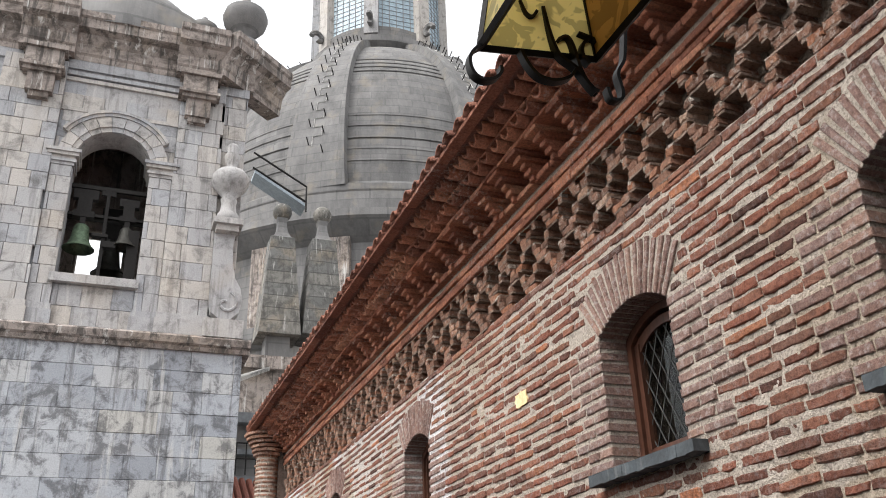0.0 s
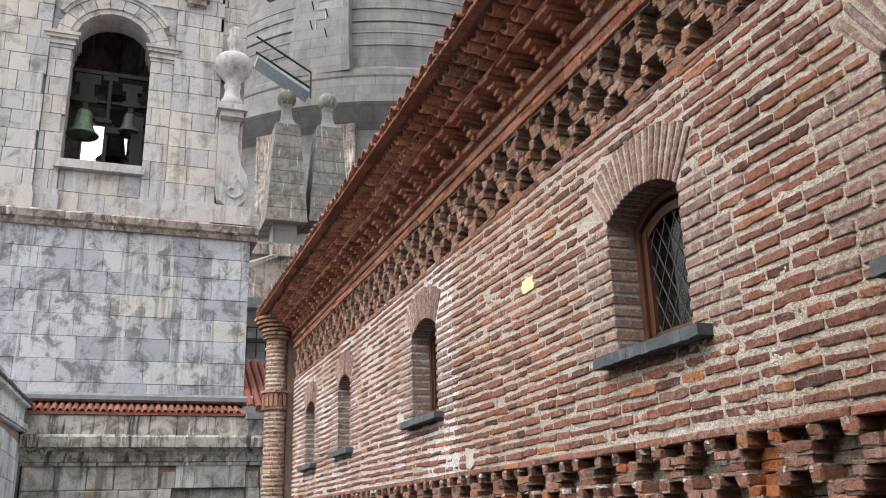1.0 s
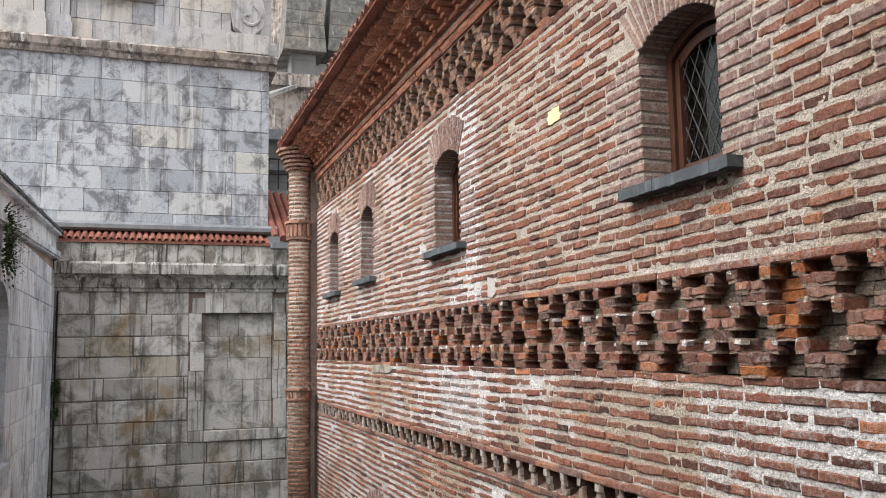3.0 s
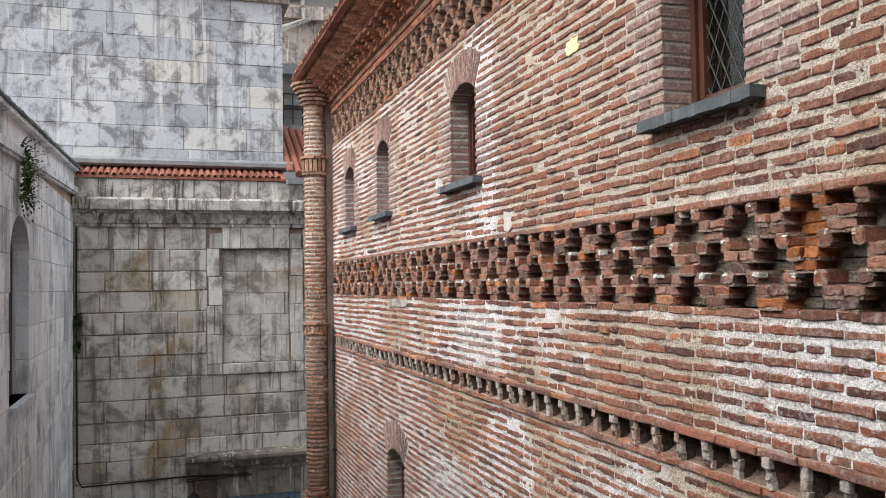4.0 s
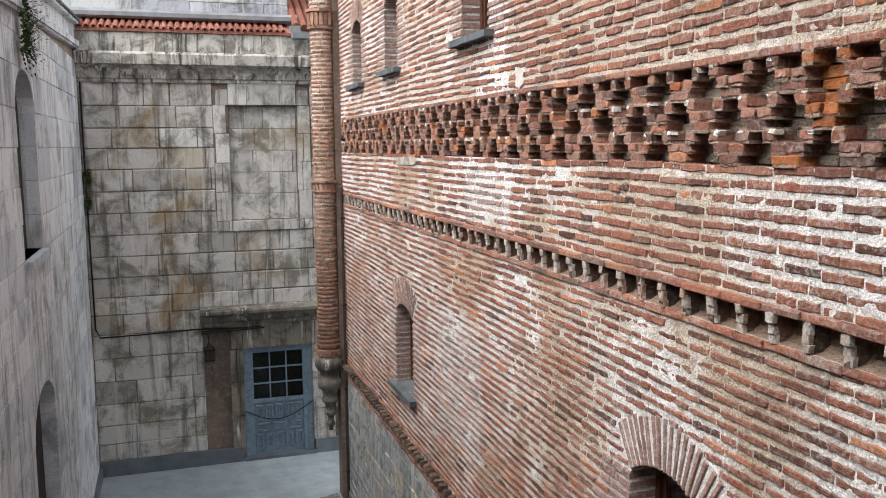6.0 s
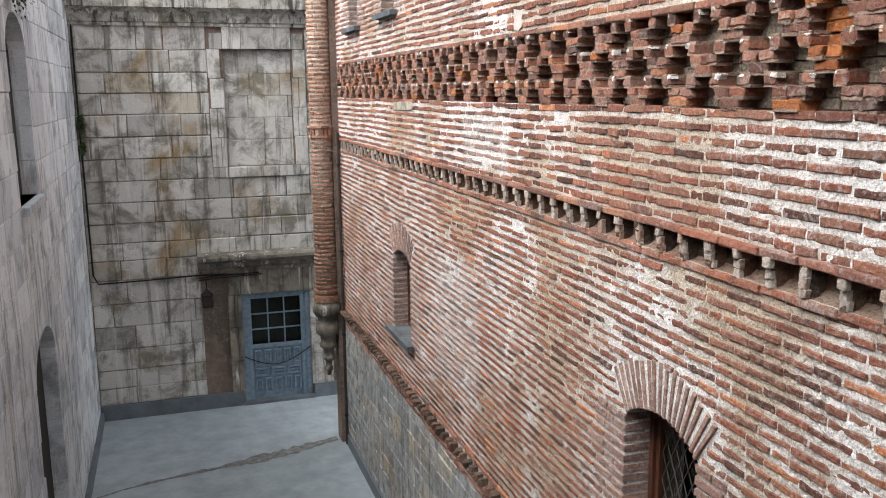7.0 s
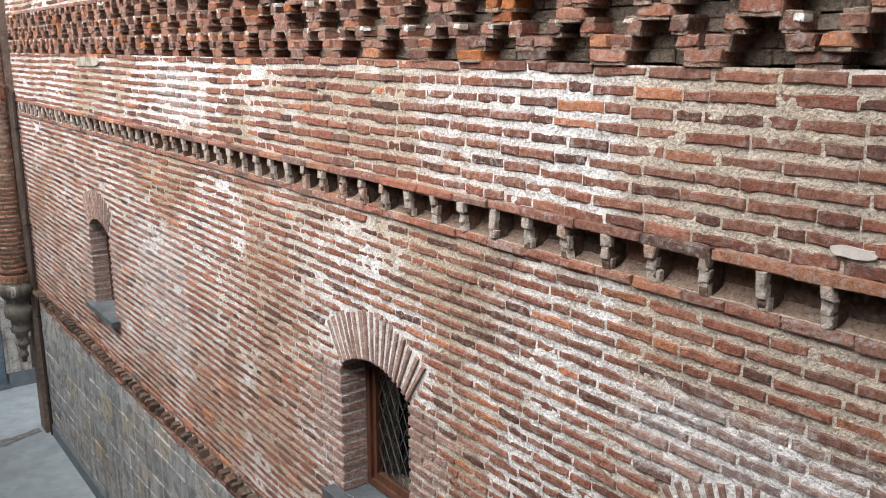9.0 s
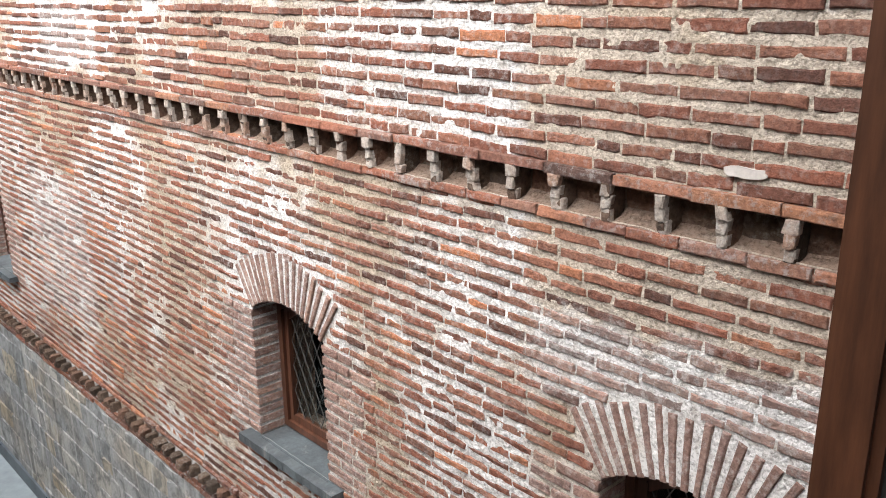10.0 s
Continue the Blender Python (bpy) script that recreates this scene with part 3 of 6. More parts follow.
def course(z, y0, y1, shape, proud=0.012):
    """A run of bricks of mixed length, clipped at the openings, with dressed bricks at the jambs."""
    gaps = sorted(blocked(z), key=lambda g: g[0])
    runs, at = [], y0
    for a, b, o in gaps:
        if o is not None:
            k = int(round(z / PITCH))
            la, lb = (0.27, 0.15) if k % 2 else (0.15, 0.27)
            la, lb = la + rnd.uniform(-0.02, 0.02), lb + rnd.uniform(-0.02, 0.02)
            h = 0.05 + rnd.uniform(-0.004, 0.004)
            quoins.block(facing(FACE_WEST, -0.012, a - la / 2, z), la, h, 0.28, 0.006, 0.003)
            quoins.block(facing(FACE_WEST, -0.012, b + lb / 2, z), lb, h, 0.28, 0.006, 0.003)
            extra = 0.13 if k % 3 else 0.25
            for side, edge, l0 in ((-1, a, la), (1, b, lb)):
                quoins.block(facing(FACE_WEST, -0.011, edge + side * (l0 + 0.018 + extra / 2), z), extra, h, 0.07, 0.006, 0.003)
            a, b = a - la - extra - 0.03, b + lb + extra + 0.03
        if a > at:
            runs.append((at, a))
        at = max(at, b)
    runs.append((at, y1))
    for p, q in runs:
        y = p + 0.008
        while q - y > 0.05:
            length = rnd.choice((0.28, 0.27, 0.3, 0.25, 0.23, 0.2, 0.15, 0.13)) + rnd.uniform(-0.015, 0.015)
            if q - y - length < 0.09:
                length = q - y - 0.008
            if length > 0.34:
                length *= 0.5
            h = (0.049 if z > 5.8 and y < 9 else 0.042) + rnd.uniform(-0.009, 0.007)
            pr = proud - 0.003 + rnd.uniform(-0.006, 0.004)
            if rnd.random() > 0.003:
                put_brick(y + length / 2, z + 0.009 * math.sin(y * 0.9 + z * 1.3) + 0.005 * math.sin(y * 2.7 + z * 5) + rnd.uniform(-0.004, 0.004), length - 0.002, h, pr, 0.07, shape, rnd.uniform(-0.022, 0.022))
            y += length + rnd.uniform(0.004, 0.016)


for z0, z1 in ((2.78, 5.66), (5.93, 6.588), (7.284, 9.325)):
    count = int((z1 - z0) / PITCH)
    for k in range(count + 1):
        course(z0 + k * (z1 - z0) / max(count, 1), Y0, Y1, far_bricks)

# arches, jambs and windows
def arc(cy, cz, r, a0, a1, n):
    return [(cy + r * math.sin(a0 + (a1 - a0) * i / n), cz + r * math.cos(a0 + (a1 - a0) * i / n)) for i in range(n + 1)]


jambs = Shape()
for n, o in enumerate(OPEN):
    a, b, s, t, rise, d = o
    cy, cz, r, ang, d = arch_of(o)
    ring = Shape()
    inner, outer = arc(cy, cz, r + 0.004, -ang, ang, 14), arc(cy, cz, r + d - 0.01, -ang, ang, 14)
    for i in range(14):
        ring.prism([inner[i], inner[i + 1], outer[i + 1], outer[i]], "x", 0.0, 0.3)
    arch = part("arch", ring, MORTAR, wall, "fanned brick arch in pale mortar")
    count = 17
    mean = (2 * ang) / count
    for i in range(count):
        q = -ang + mean * (i + 0.5) + rnd.uniform(-0.006, 0.006)
        w0 = r * mean * (0.62 if s > 5 else 0.52)
        w1 = (r + d) * mean * (0.56 if s > 5 else 0.46)
        l0, l1 = r - 0.002, r + d - rnd.uniform(0.0, 0.03)
        v = []
        x0 = -0.014 + rnd.uniform(-0.004, 0.004)
        for x, inset in ((x0, 0.005), (x0 + 0.008, 0.0), (0.27, 0.0)):
            for l, w in ((l0 + inset, w0), (l1 - inset, w1)):
                for side in (-1, 1):
                    e = side * (w / 2 - inset) + rnd.uniform(-0.003, 0.003)
                    v.append((x, cy + l * math.sin(q) + e * math.cos(q), cz + l * math.cos(q) - e * math.sin(q)))
        f = [(0, 1, 3, 2)]
        for k in (0, 4):
            f += [(k, k + 1, k + 5, k + 4), (k + 1, k + 3, k + 7, k + 5), (k + 3, k + 2, k + 6, k + 7), (k + 2, k, k + 4, k + 6)]
        part("brick", Shape().add(v, f), QUOIN, arch)
    for y in (a - 0.012, b + 0.006):
        jambs.box(0.004, 0.29, y, y + 0.006, s - 0.05, t + 0.01)
    # the window in its recess
    win = thing("window_%d" % (n + 1), "brown wooden arched window with diamond leaded panes over a slate sill", "window", "arched windows", "structure", (0.2, cy, s))

    def leaf(name, shape, mat, parent=win, label="", smooth=False):
        shape.v = [(x - 0.2, y - cy, z - s) for x, y, z in shape.v]
        return part(name, shape, mat, parent, label, smooth)

    def arched(shape, x0, x1, y0, y1, z0, zt, width, rise_):
        h = (y1 - y0) / 2
        c = (y0 + y1) / 2
        rr = (h * h + rise_ * rise_) / (2 * rise_)
        top_o = arc(c, zt + rise_ - rr, rr, -math.asin(h / rr), math.asin(h / rr), 10)
        hi = h - width
        top_i = [(c + (p[0] - c) * hi / h, p[1] - width) for p in top_o]
        out = [(y0, z0)] + top_o + [(y1, z0)]
        inn = [(y0 + width, z0 + width)] + top_i + [(y1 - width, z0 + width)]
        m = len(out)
        for i in range(m):
            k = (i + 1) % m
            shape.prism([out[i], out[k], inn[k], inn[i]], "x", x0, x1)
        return inn

    inner_edge = arched(fr := Shape(), 0.2, 0.29, a + 0.002, b - 0.002, s + 0.02, t - 0.005, 0.05, rise)
    leaf("window_frame", fr, WOOD)
    hinge = arched(sash := Shape(), 0.225, 0.268, a + 0.055, b - 0.055, s + 0.073, t - 0.06, 0.06, rise * 0.85)
    sash_ob = leaf("sash", sash, WOOD)
    bead = Shape()
    bead.box(0.212, 0.225, a + 0.105, a + 0.117, s + 0.13, t - 0.06).box(0.212, 0.225, b - 0.117, b - 0.105, s + 0.13, t - 0.06)
    leaf("bead", bead, WOOD, sash_ob)
    leaf("pane", Shape().prism(hinge, "x", 0.244, 0.248), GLASS, sash_ob, "dark reflecting glass pane").visible_shadow = False
    cames = Shape()
    ya, yb, za, zb = a + 0.115, b - 0.115, s + 0.133, t - 0.1 + rise * 0.75
    sp, slope = 0.105, 1.9
    k = -20
    while k < 30:
        for sg in (1, -1):
            pts = []
            for y in (ya, yb):
                pts.append((y, za + k * sp * slope + sg * slope * (y - ya)))
            (y_0, z_0), (y_1, z_1) = pts
            lo, hi = 0.0, 1.0
            dz = z_1 - z_0
            for lim, up in ((za, 1), (zb, -1)):
                q = (lim - z_0) / dz
                if (dz > 0) == (up == 1):
                    lo = max(lo, q)
                else:
                    hi = min(hi, q)
            if hi - lo > 0.02:
                p = [(0.241, y_0 + (y_1 - y_0) * q, z_0 + dz * q) for q in (lo, hi)]
                cames.tube(p, 0.0035, 4)
        k += 1
    leaf("lead_lattice", cames, LEAD, sash_ob, "diamond lead lattice")
    sill = Shape()
    sw = 0.16
    m = 14
    for i in range(m):
        p, q = a - sw + (b - a + 2 * sw) * i / m, a - sw + (b - a + 2 * sw) * (i + 1) / m
        sill.prism([(p, s - 0.068 + rnd.uniform(-0.005, 0.005)), (q, s - 0.068 + rnd.uniform(-0.005, 0.005)), (q, s + 0.0), (p, s + 0.0)], "x", -0.105 + rnd.uniform(-0.003, 0.003), 0.005 if p < a - 0.02 or q > b + 0.02 else 0.24)
    sill.box(-0.02, 0.24, a + 0.003, b - 0.003, s - 0.06, s + 0.003)
    leaf("window_sill", sill, SLATE, win, "rough blue-grey slate sill")
part("jamb_mortar", jambs, MORTAR, wall)


# pierced friezes: nine courses, in which bridging bricks and pairs of headers leave stepped diamonds open
# each course: bricks as (centre, half width) in periods from the axis of an upper bridge
FRIEZE_ROWS = (
    ((0.27, 0.095), (-0.27, 0.095)),
    ((-0.13, 0.125), (0.13, 0.125)),
    ((0.0, 0.2),),
    ((0.225, 0.095), (-0.225, 0.095)),
    ((0.37, 0.125), (0.63, 0.125)),
    ((0.5, 0.19),),
    ((0.265, 0.105), (-0.265, 0.105)),
    ((-0.14, 0.135), (0.14, 0.135)),
    ((0.0, 0.21),),
)


def frieze(name, label, z0, z1, axis_y, period, mat, dab_mat, face, deep, slim=1.0, stain=None):
    """A band of open brickwork; the bricks near the window looked from are parts of their own."""
    h = (z1 - z0) / 9
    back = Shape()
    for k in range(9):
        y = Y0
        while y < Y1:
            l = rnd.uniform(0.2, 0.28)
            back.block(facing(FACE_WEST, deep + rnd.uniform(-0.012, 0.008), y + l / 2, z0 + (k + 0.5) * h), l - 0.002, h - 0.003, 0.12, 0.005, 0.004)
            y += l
    # Hole backs carry some of their shade in the mortar colour.
    band_ob = part(name, back, RECESS_SHADE, wall, label)
    rest, dabs, joints, rusty = Shape(), Shape(), Shape(), Shape()
    for i in range(-6, int((Y1 - axis_y) / period) + 2):
        for k, row in enumerate(FRIEZE_ROWS):
            z = z1 - (k + 0.5) * h
            for c, half in row:
                y = axis_y + (i + c) * period + rnd.uniform(-0.012, 0.012)
                w = 2 * half * period * (0.92 if half > 0.18 else slim) * rnd.uniform(0.9, 1.1)
                if not Y0 + w / 2 < y < Y1 - w / 2:
                    continue
                fx = face + rnd.uniform(-0.014, 0.01)
                place_ = facing(FACE_WEST, -fx, y, z + rnd.uniform(-0.003, 0.003), rnd.uniform(-0.03, 0.03))
                size = (w, h * rnd.uniform(0.78, 0.9), fx + deep + 0.02, 0.006, 0.0065, 4)
                if stain and abs(y - stain[0]) < stain[1] and z > stain[2] or stain and rnd.random() < 0.035:
                    rusty.rough(place_, *size)
                elif y < 7.0:
                    part("frieze_brick", Shape().rough(Matrix.Identity(4), *size), mat, band_ob).matrix_world = place_
                else:
                    rest.rough(place_, *size)
                # squeezed mortar above and below the brick
                joints.rough(facing(FACE_WEST, -fx + 0.004 + rnd.uniform(-0.003, 0.004), y, z - h * 0.5), w * rnd.uniform(0.9, 1.0), h * 0.34, fx + deep, 0.003, 0.003, 3)
                if k == 0 or len(row) == 2 and half < 0.12:
                    joints.rough(facing(FACE_WEST, -fx + 0.004, y, z + h * 0.5), w * 0.95, h * 0.34, fx + deep, 0.003, 0.003, 3)
                if len(row) == 2 and half < 0.12 and rnd.random() < 0.75:
                    dabs.rough(facing(FACE_WEST, -fx - 0.002, y + rnd.choice((-0.3, 0.3)) * w, z + h * rnd.uniform(0.25, 0.42)), w * rnd.uniform(0.3, 0.6), h * rnd.uniform(0.3, 0.6), 0.06, 0.006, 0.006, 3)
    part("far_bricks", rest, mat, band_ob, kind="stuff")
    part("bed_joints", joints, GRIMY_BED, band_ob, "grimy mortar in the joints", kind="stuff")
    part("squeezed_mortar", dabs, dab_mat, band_ob, "pale mortar squeezed from the joints", kind="stuff")
    if stain:
        part("stained_bricks", rusty, STAINED, band_ob, "bricks stained bright orange", kind="stuff")
        rust_back = Shape()
        for k in range(5):
            rust_back.rough(facing(FACE_WEST, deep - 0.035 + rnd.uniform(-0.008, 0.008), stain[0] + rnd.uniform(-0.02, 0.02), z1 - (k + 1.6) * h), 0.26 - 0.03 * k, h * 0.97, 0.04, 0.006, 0.006, 4)
        part("stained_backing", rust_back, STAINED, band_ob, "recess stained bright orange", kind="stuff")


frieze("lower_frieze", "stepped open brickwork frieze, its diamond holes backed in shade-dark brown", 6.618, 7.18, 4.935, 0.485, FRIEZE_LOW, MORTAR, 0.018, 0.115, 0.86, (5.18, 0.125, 6.86))
frieze("upper_frieze", "stepped open brickwork frieze under the eaves", 9.355, 9.925, 4.98, 0.459, FRIEZE, PALE_BED, 0.012, 0.14, 0.82)

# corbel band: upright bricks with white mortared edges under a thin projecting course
corbel_row = part("corbel_backing", Shape().box(0.105, 0.22, Y0, Y1, 5.62, 5.9), RECESS_SHADE, wall, "dark recess between the corbels")
y = 2.535
while y < Y1 - 0.1:
    w = rnd.uniform(0.019, 0.026)
    prof = [(0.11, 5.688), (-0.012, 5.688), (-0.02, 5.72), (-0.012, 5.76), (-0.03, 5.81), (-0.034, 5.856), (0.11, 5.856)]
    s = Shape().prism([(u + rnd.uniform(-0.006, 0.006) * (u < 0), v) for u, v in prof], "y", -w, w)
    ob = part("corbel_brick", s, DARK_BRICK, corbel_row)
    ob.matrix_world = Matrix.Translation((0, y, 0)) @ Matrix.Rotation(rnd.uniform(-0.12, 0.12), 4, "Z")
    tip = Shape()
    for za, zb in ((5.692, 5.742), (5.742, 5.8), (5.8, 5.852)):
        tip.rough(facing(FACE_WEST, -0.012 + rnd.uniform(-0.008, 0.006) - 0.16 * (zb - 5.7), 0, (za + zb) / 2), 2 * w + rnd.uniform(0.004, 0.016), zb - za + 0.008, 0.035, 0.006, 0.005, 2)
    part("mortar_edge", tip, PALE_EDGE, ob)
    ob = part("recess_brick", Shape().rough(Matrix.Identity(4), 0.235, 0.15, 0.05, 0.01, 0.008, 5), DARK_BRICK, corbel_row)
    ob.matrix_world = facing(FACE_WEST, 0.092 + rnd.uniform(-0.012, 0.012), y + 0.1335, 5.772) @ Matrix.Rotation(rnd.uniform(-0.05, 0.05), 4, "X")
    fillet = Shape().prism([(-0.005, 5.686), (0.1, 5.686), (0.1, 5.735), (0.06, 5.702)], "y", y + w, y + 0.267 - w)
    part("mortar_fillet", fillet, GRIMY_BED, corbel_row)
    y += 0.267 + rnd.uniform(-0.006, 0.006)
band = Shape()
for z, lo, hi, face in ((5.875, 0.26, 0.4, 0.04), (5.665, 0.2, 0.3, 0.022), (7.206, 0.2, 0.32, 0.016), (9.336, 0.2, 0.3, 0.012)):
    y = Y0
    while y < Y1:
        l = rnd.uniform(lo, hi)
        band.block(facing(FACE_WEST, -face + rnd.uniform(-0.006, 0.006), y + l / 2, z + rnd.uniform(-0.003, 0.003), rnd.uniform(-0.008, 0.008)), l - 0.008, 0.045, 0.15, 0.007, 0.004)
        y += l
# lower ledge with its row of small dentils, over the stone base
for z, lo, hi, face in ((2.745, 0.24, 0.34, 0.03), (2.55, 0.24, 0.34, 0.0), (2.495, 0.24, 0.34, 0.012), (2.44, 0.24, 0.34, 0.02)):
    y = Y0
    while y < Y1:
        l = rnd.uniform(lo, hi)
        band.block(facing(FACE_WEST, -face + rnd.uniform(-0.01, 0.01), y + l / 2, z + rnd.uniform(-0.006, 0.006), rnd.uniform(-0.01, 0.01)), l - 0.01, 0.046, 0.2, 0.01, 0.006)
        y += l
dentils = Shape()
y = Y0 + 0.06
while y < Y1 - 0.1:
    dentils.rough(facing(FACE_WEST, -0.1 + rnd.uniform(-0.02, 0.015), y, 2.645, rnd.uniform(-0.12, 0.12)), rnd.uniform(0.07, 0.095), rnd.uniform(0.075, 0.1), 0.22, 0.02, 0.01, 3)
    y += 0.165 + rnd.uniform(-0.012, 0.012)
# Shadow on the dentils is put into their dark brick colour.
part("dentils", dentils, DARK_BRICK, wall, "brick dentils, their shadow put into a dark colour", kind="stuff")
part("ledge_bricks", band, FRIEZE_LOW, wall, "projecting brick courses and dentils", kind="stuff")
# Dark mortar here makes the gaps between dentils look shaded.
part("ledge_backing", Shape().box(0.09, 0.22, Y0, Y1, 2.4, 2.78), DARK_MORTAR, wall)
part("wall_bricks", far_bricks, BRICK, wall, "worn red and brown bricks", kind="stuff")
part("quoin_bricks", quoins, QUOIN, wall, "pinkish dressed bricks round the windows", kind="stuff")

# stone base
base = thing("wall_stone_base", "rough grey stone base below the brick wall", "wall", kind="structure")
part("base_core", Shape().box(-0.012, 0.14, Y0, Y1, -0.3, 2.42), RUBBLE, base)
r2 = random.Random(5)
zrow = 0.0
while zrow < 2.38:
    hrow = min(r2.uniform(0.2, 0.42), 2.41 - zrow)
    if 2.41 - zrow - hrow < 0.12:
        hrow = 2.41 - zrow
    u = Y0
    while u < Y1:
        e = min(u + r2.uniform(0.22, 0.75), Y1)
        split = [(zrow, zrow + hrow)] if hrow < 0.3 or r2.random() < 0.6 else [(zrow, zrow + hrow * 0.45), (zrow + hrow * 0.45, zrow + hrow)]
        for za, zb in split:
            if e - u > 0.08:
                part("stone_block", Shape().rough(Matrix.Identity(4), e - u - 0.01, zb - za - 0.01, 0.12, 0.012, 0.011), RUBBLE, base).matrix_world = facing(FACE_WEST, -0.02 + r2.uniform(-0.004, 0.004), (u + e) / 2, (za + zb) / 2, r2.uniform(-0.03, 0.03))
        u = e
    zrow += hrow
up = Shape()
up.box(-0.05, 0.0, Y0, Y1 - 0.05, 0.0, 0.22)
tagged(part("baseboard", up, UPSTAND, label="grey coated upstand along the wall foot", kind="structure"), category="baseboard")

# ---- eaves of the brick building ----
eaves = thing("eaves", "deep projecting eaves of stepped brick corbels under old terracotta tiles", "eaves", kind="structure")
EZ = 10.16


def string(z, face, h, lo=0.24, hi=0.32):
    y = Y0
    while y < Y1 + 0.1:
        l = rnd.uniform(lo, hi)
        part("eaves_brick", Shape().block(Matrix.Identity(4), l - 0.006, h, face + 0.15, 0.006, 0.004), EAVE, eaves).matrix_world = facing(FACE_WEST, -face + rnd.uniform(-0.005, 0.005), y + l / 2, z)
        y += l


part("strip_bed", Shape().box(0.0, 0.22, Y0, Y1, 9.93, EZ), PALE_BED, eaves, "pale mortar between the brick strips")
string(9.952, 0.035, 0.046)
string(10.012, 0.016, 0.048)
string(10.075, 0.03, 0.05)
string(EZ + 0.025, 0.07, 0.05)
string(EZ + 0.25, 0.28, 0.032)
string(EZ + 0.335, 0.4, 0.022)
y = Y0 + 0.1
while y < Y1:
    c = Shape()
    for face, width, za, zb in ((0.1, 0.06, 0.0, 0.05), (0.13, 0.1, 0.052, 0.1), (0.17, 0.085, 0.102, 0.15), (0.22, 0.13, 0.152, 0.195), (0.275, 0.19, 0.197, 0.235)):
        c.rough(facing(FACE_WEST, -face, y, EZ + (za + zb) / 2), width, zb - za, face + 0.1, 0.006, 0.004, 3)
    part("corbel", c, EAVE, eaves)
    y += 0.36


def half_tile(x0, x1, y, z, r, dz=0.0, n=6, th=0.014, r1=None):
    """A half-round tile lying along x, hollow side down."""
    s = Shape()
    r1 = r1 or r
    for x, rr, zz in ((x0, r, z), (x1, r1, z + dz)):
        for q in (rr, rr - th):
            for i in range(n + 1):
                g = math.pi * i / n
                s.v.append((x, y + q * math.cos(g), zz + q * math.sin(g)))
    m = n + 1
    for i in range(n):
        s.f += [(i, i + 1, 2 * m + i + 1, 2 * m + i), (m + i + 1, m + i, 3 * m + i, 3 * m + i + 1), (i + 1, i, m + i, m + i + 1), (2 * m + i, 2 * m + i + 1, 3 * m + i + 1, 3 * m + i)]
    s.f += [(0, 2 * m, 3 * m, m), (n, m + n, 3 * m + n, 2 * m + n)]
    return s


def row_of_tiles(parent, name, mat, make, ys_):
    me_ = make().mesh(name, mat, True)
    for y in ys_:
        ob = new(name, me_)
        ob.parent = parent
        ob.matrix_world = Matrix.Translation((rnd.uniform(-0.012, 0.012), y, rnd.uniform(-0.005, 0.005))) @ Matrix.Rotation(rnd.uniform(-0.03, 0.03), 4, "Z")


def scallop(x0, top):
    """A small tile laid hollow side up, its rounded nose showing from below."""
    s = half_tile(x0, 0.0, 0, 0.0, 0.07, 0, 7, 0.022)
    s.v = [(x + (0.03 * z / 0.07 if x < -0.1 else 0), y, top - z) for x, y, z in s.v]
    return s


steps = [Y0 + 0.1 + 0.19 * i for i in range(int((Y1 - Y0) / 0.19) + 1)]
row_of_tiles(eaves, "corbel_tile", EAVE, lambda: scallop(-0.4, EZ + 0.33), steps)
row_of_tiles(eaves, "corbel_tile", EAVE, lambda: scallop(-0.535, EZ + 0.412), [y + 0.09 for y in steps])
deck = Shape()
deck.add([(-0.6, y, z) for y in (Y0, Y1 + 0.55) for z in (EZ + 0.425, EZ + 0.45)] + [(2.6, y, z + 0.95) for y in (Y0, Y1 + 0.55) for z in (EZ + 0.425, EZ + 0.45)], [(0, 1, 3, 2), (4, 6, 7, 5), (0, 4, 5, 1), (2, 3, 7, 6), (0, 2, 6, 4), (1, 5, 7, 3)])
part("roof_deck", deck, EAVE, eaves)
y = Y0
while y < Y1 + 0.5:
    l = rnd.uniform(0.38, 0.46)
    part("soffit_slab", Shape().block(Matrix.Identity(4), l - 0.004, 0.1, 0.03, 0.004, 0.003), OLD_TILE, eaves).matrix_world = Matrix(((0, 1, 0, -0.62), (1, 0, 0, y + l / 2), (0, 0, -1, EZ + 0.4), (0, 0, 0, 1)))
    y += l
roof = thing("roof_tiles", "old sooty terracotta barrel tiles along the eaves", "roof", kind="structure")
rs = [Y0 + 0.05 + 0.21 * i for i in range(int((Y1 + 0.5 - Y0) / 0.21))]
row_of_tiles(roof, "cover_tile", OLD_TILE, lambda: half_tile(-0.71, 1.2, 0, EZ + 0.42, 0.08, 0.57, 7, 0.016, 0.075), rs)


def pan():
    s = half_tile(-0.67, 1.2, 0, 0.0, 0.085, 0.0, 6, 0.014)
    s.v = [(x, y, EZ + 0.505 - z + (x + 0.67) * 0.295) for x, y, z in s.v]
    return s


row_of_tiles(roof, "pan_tile", OLD_TILE, pan, [y + 0.105 for y in rs])

# ---- round turret at the end of the brick wall ----
turret = thing("corner_turret", "slim round brick turret on a carved stone corbel at the wall corner", "turret", kind="structure")
TX, TY, TR = -0.3, 17.42, 0.2
part("turret_core", Shape().lathe([(0, 2.9), (TR - 0.004, 2.9), (TR - 0.004, 10.5), (0, 10.5)], (TX, TY, 0), 28), PALE_BED, turret, "tan mortar core", True)
tb = Shape()


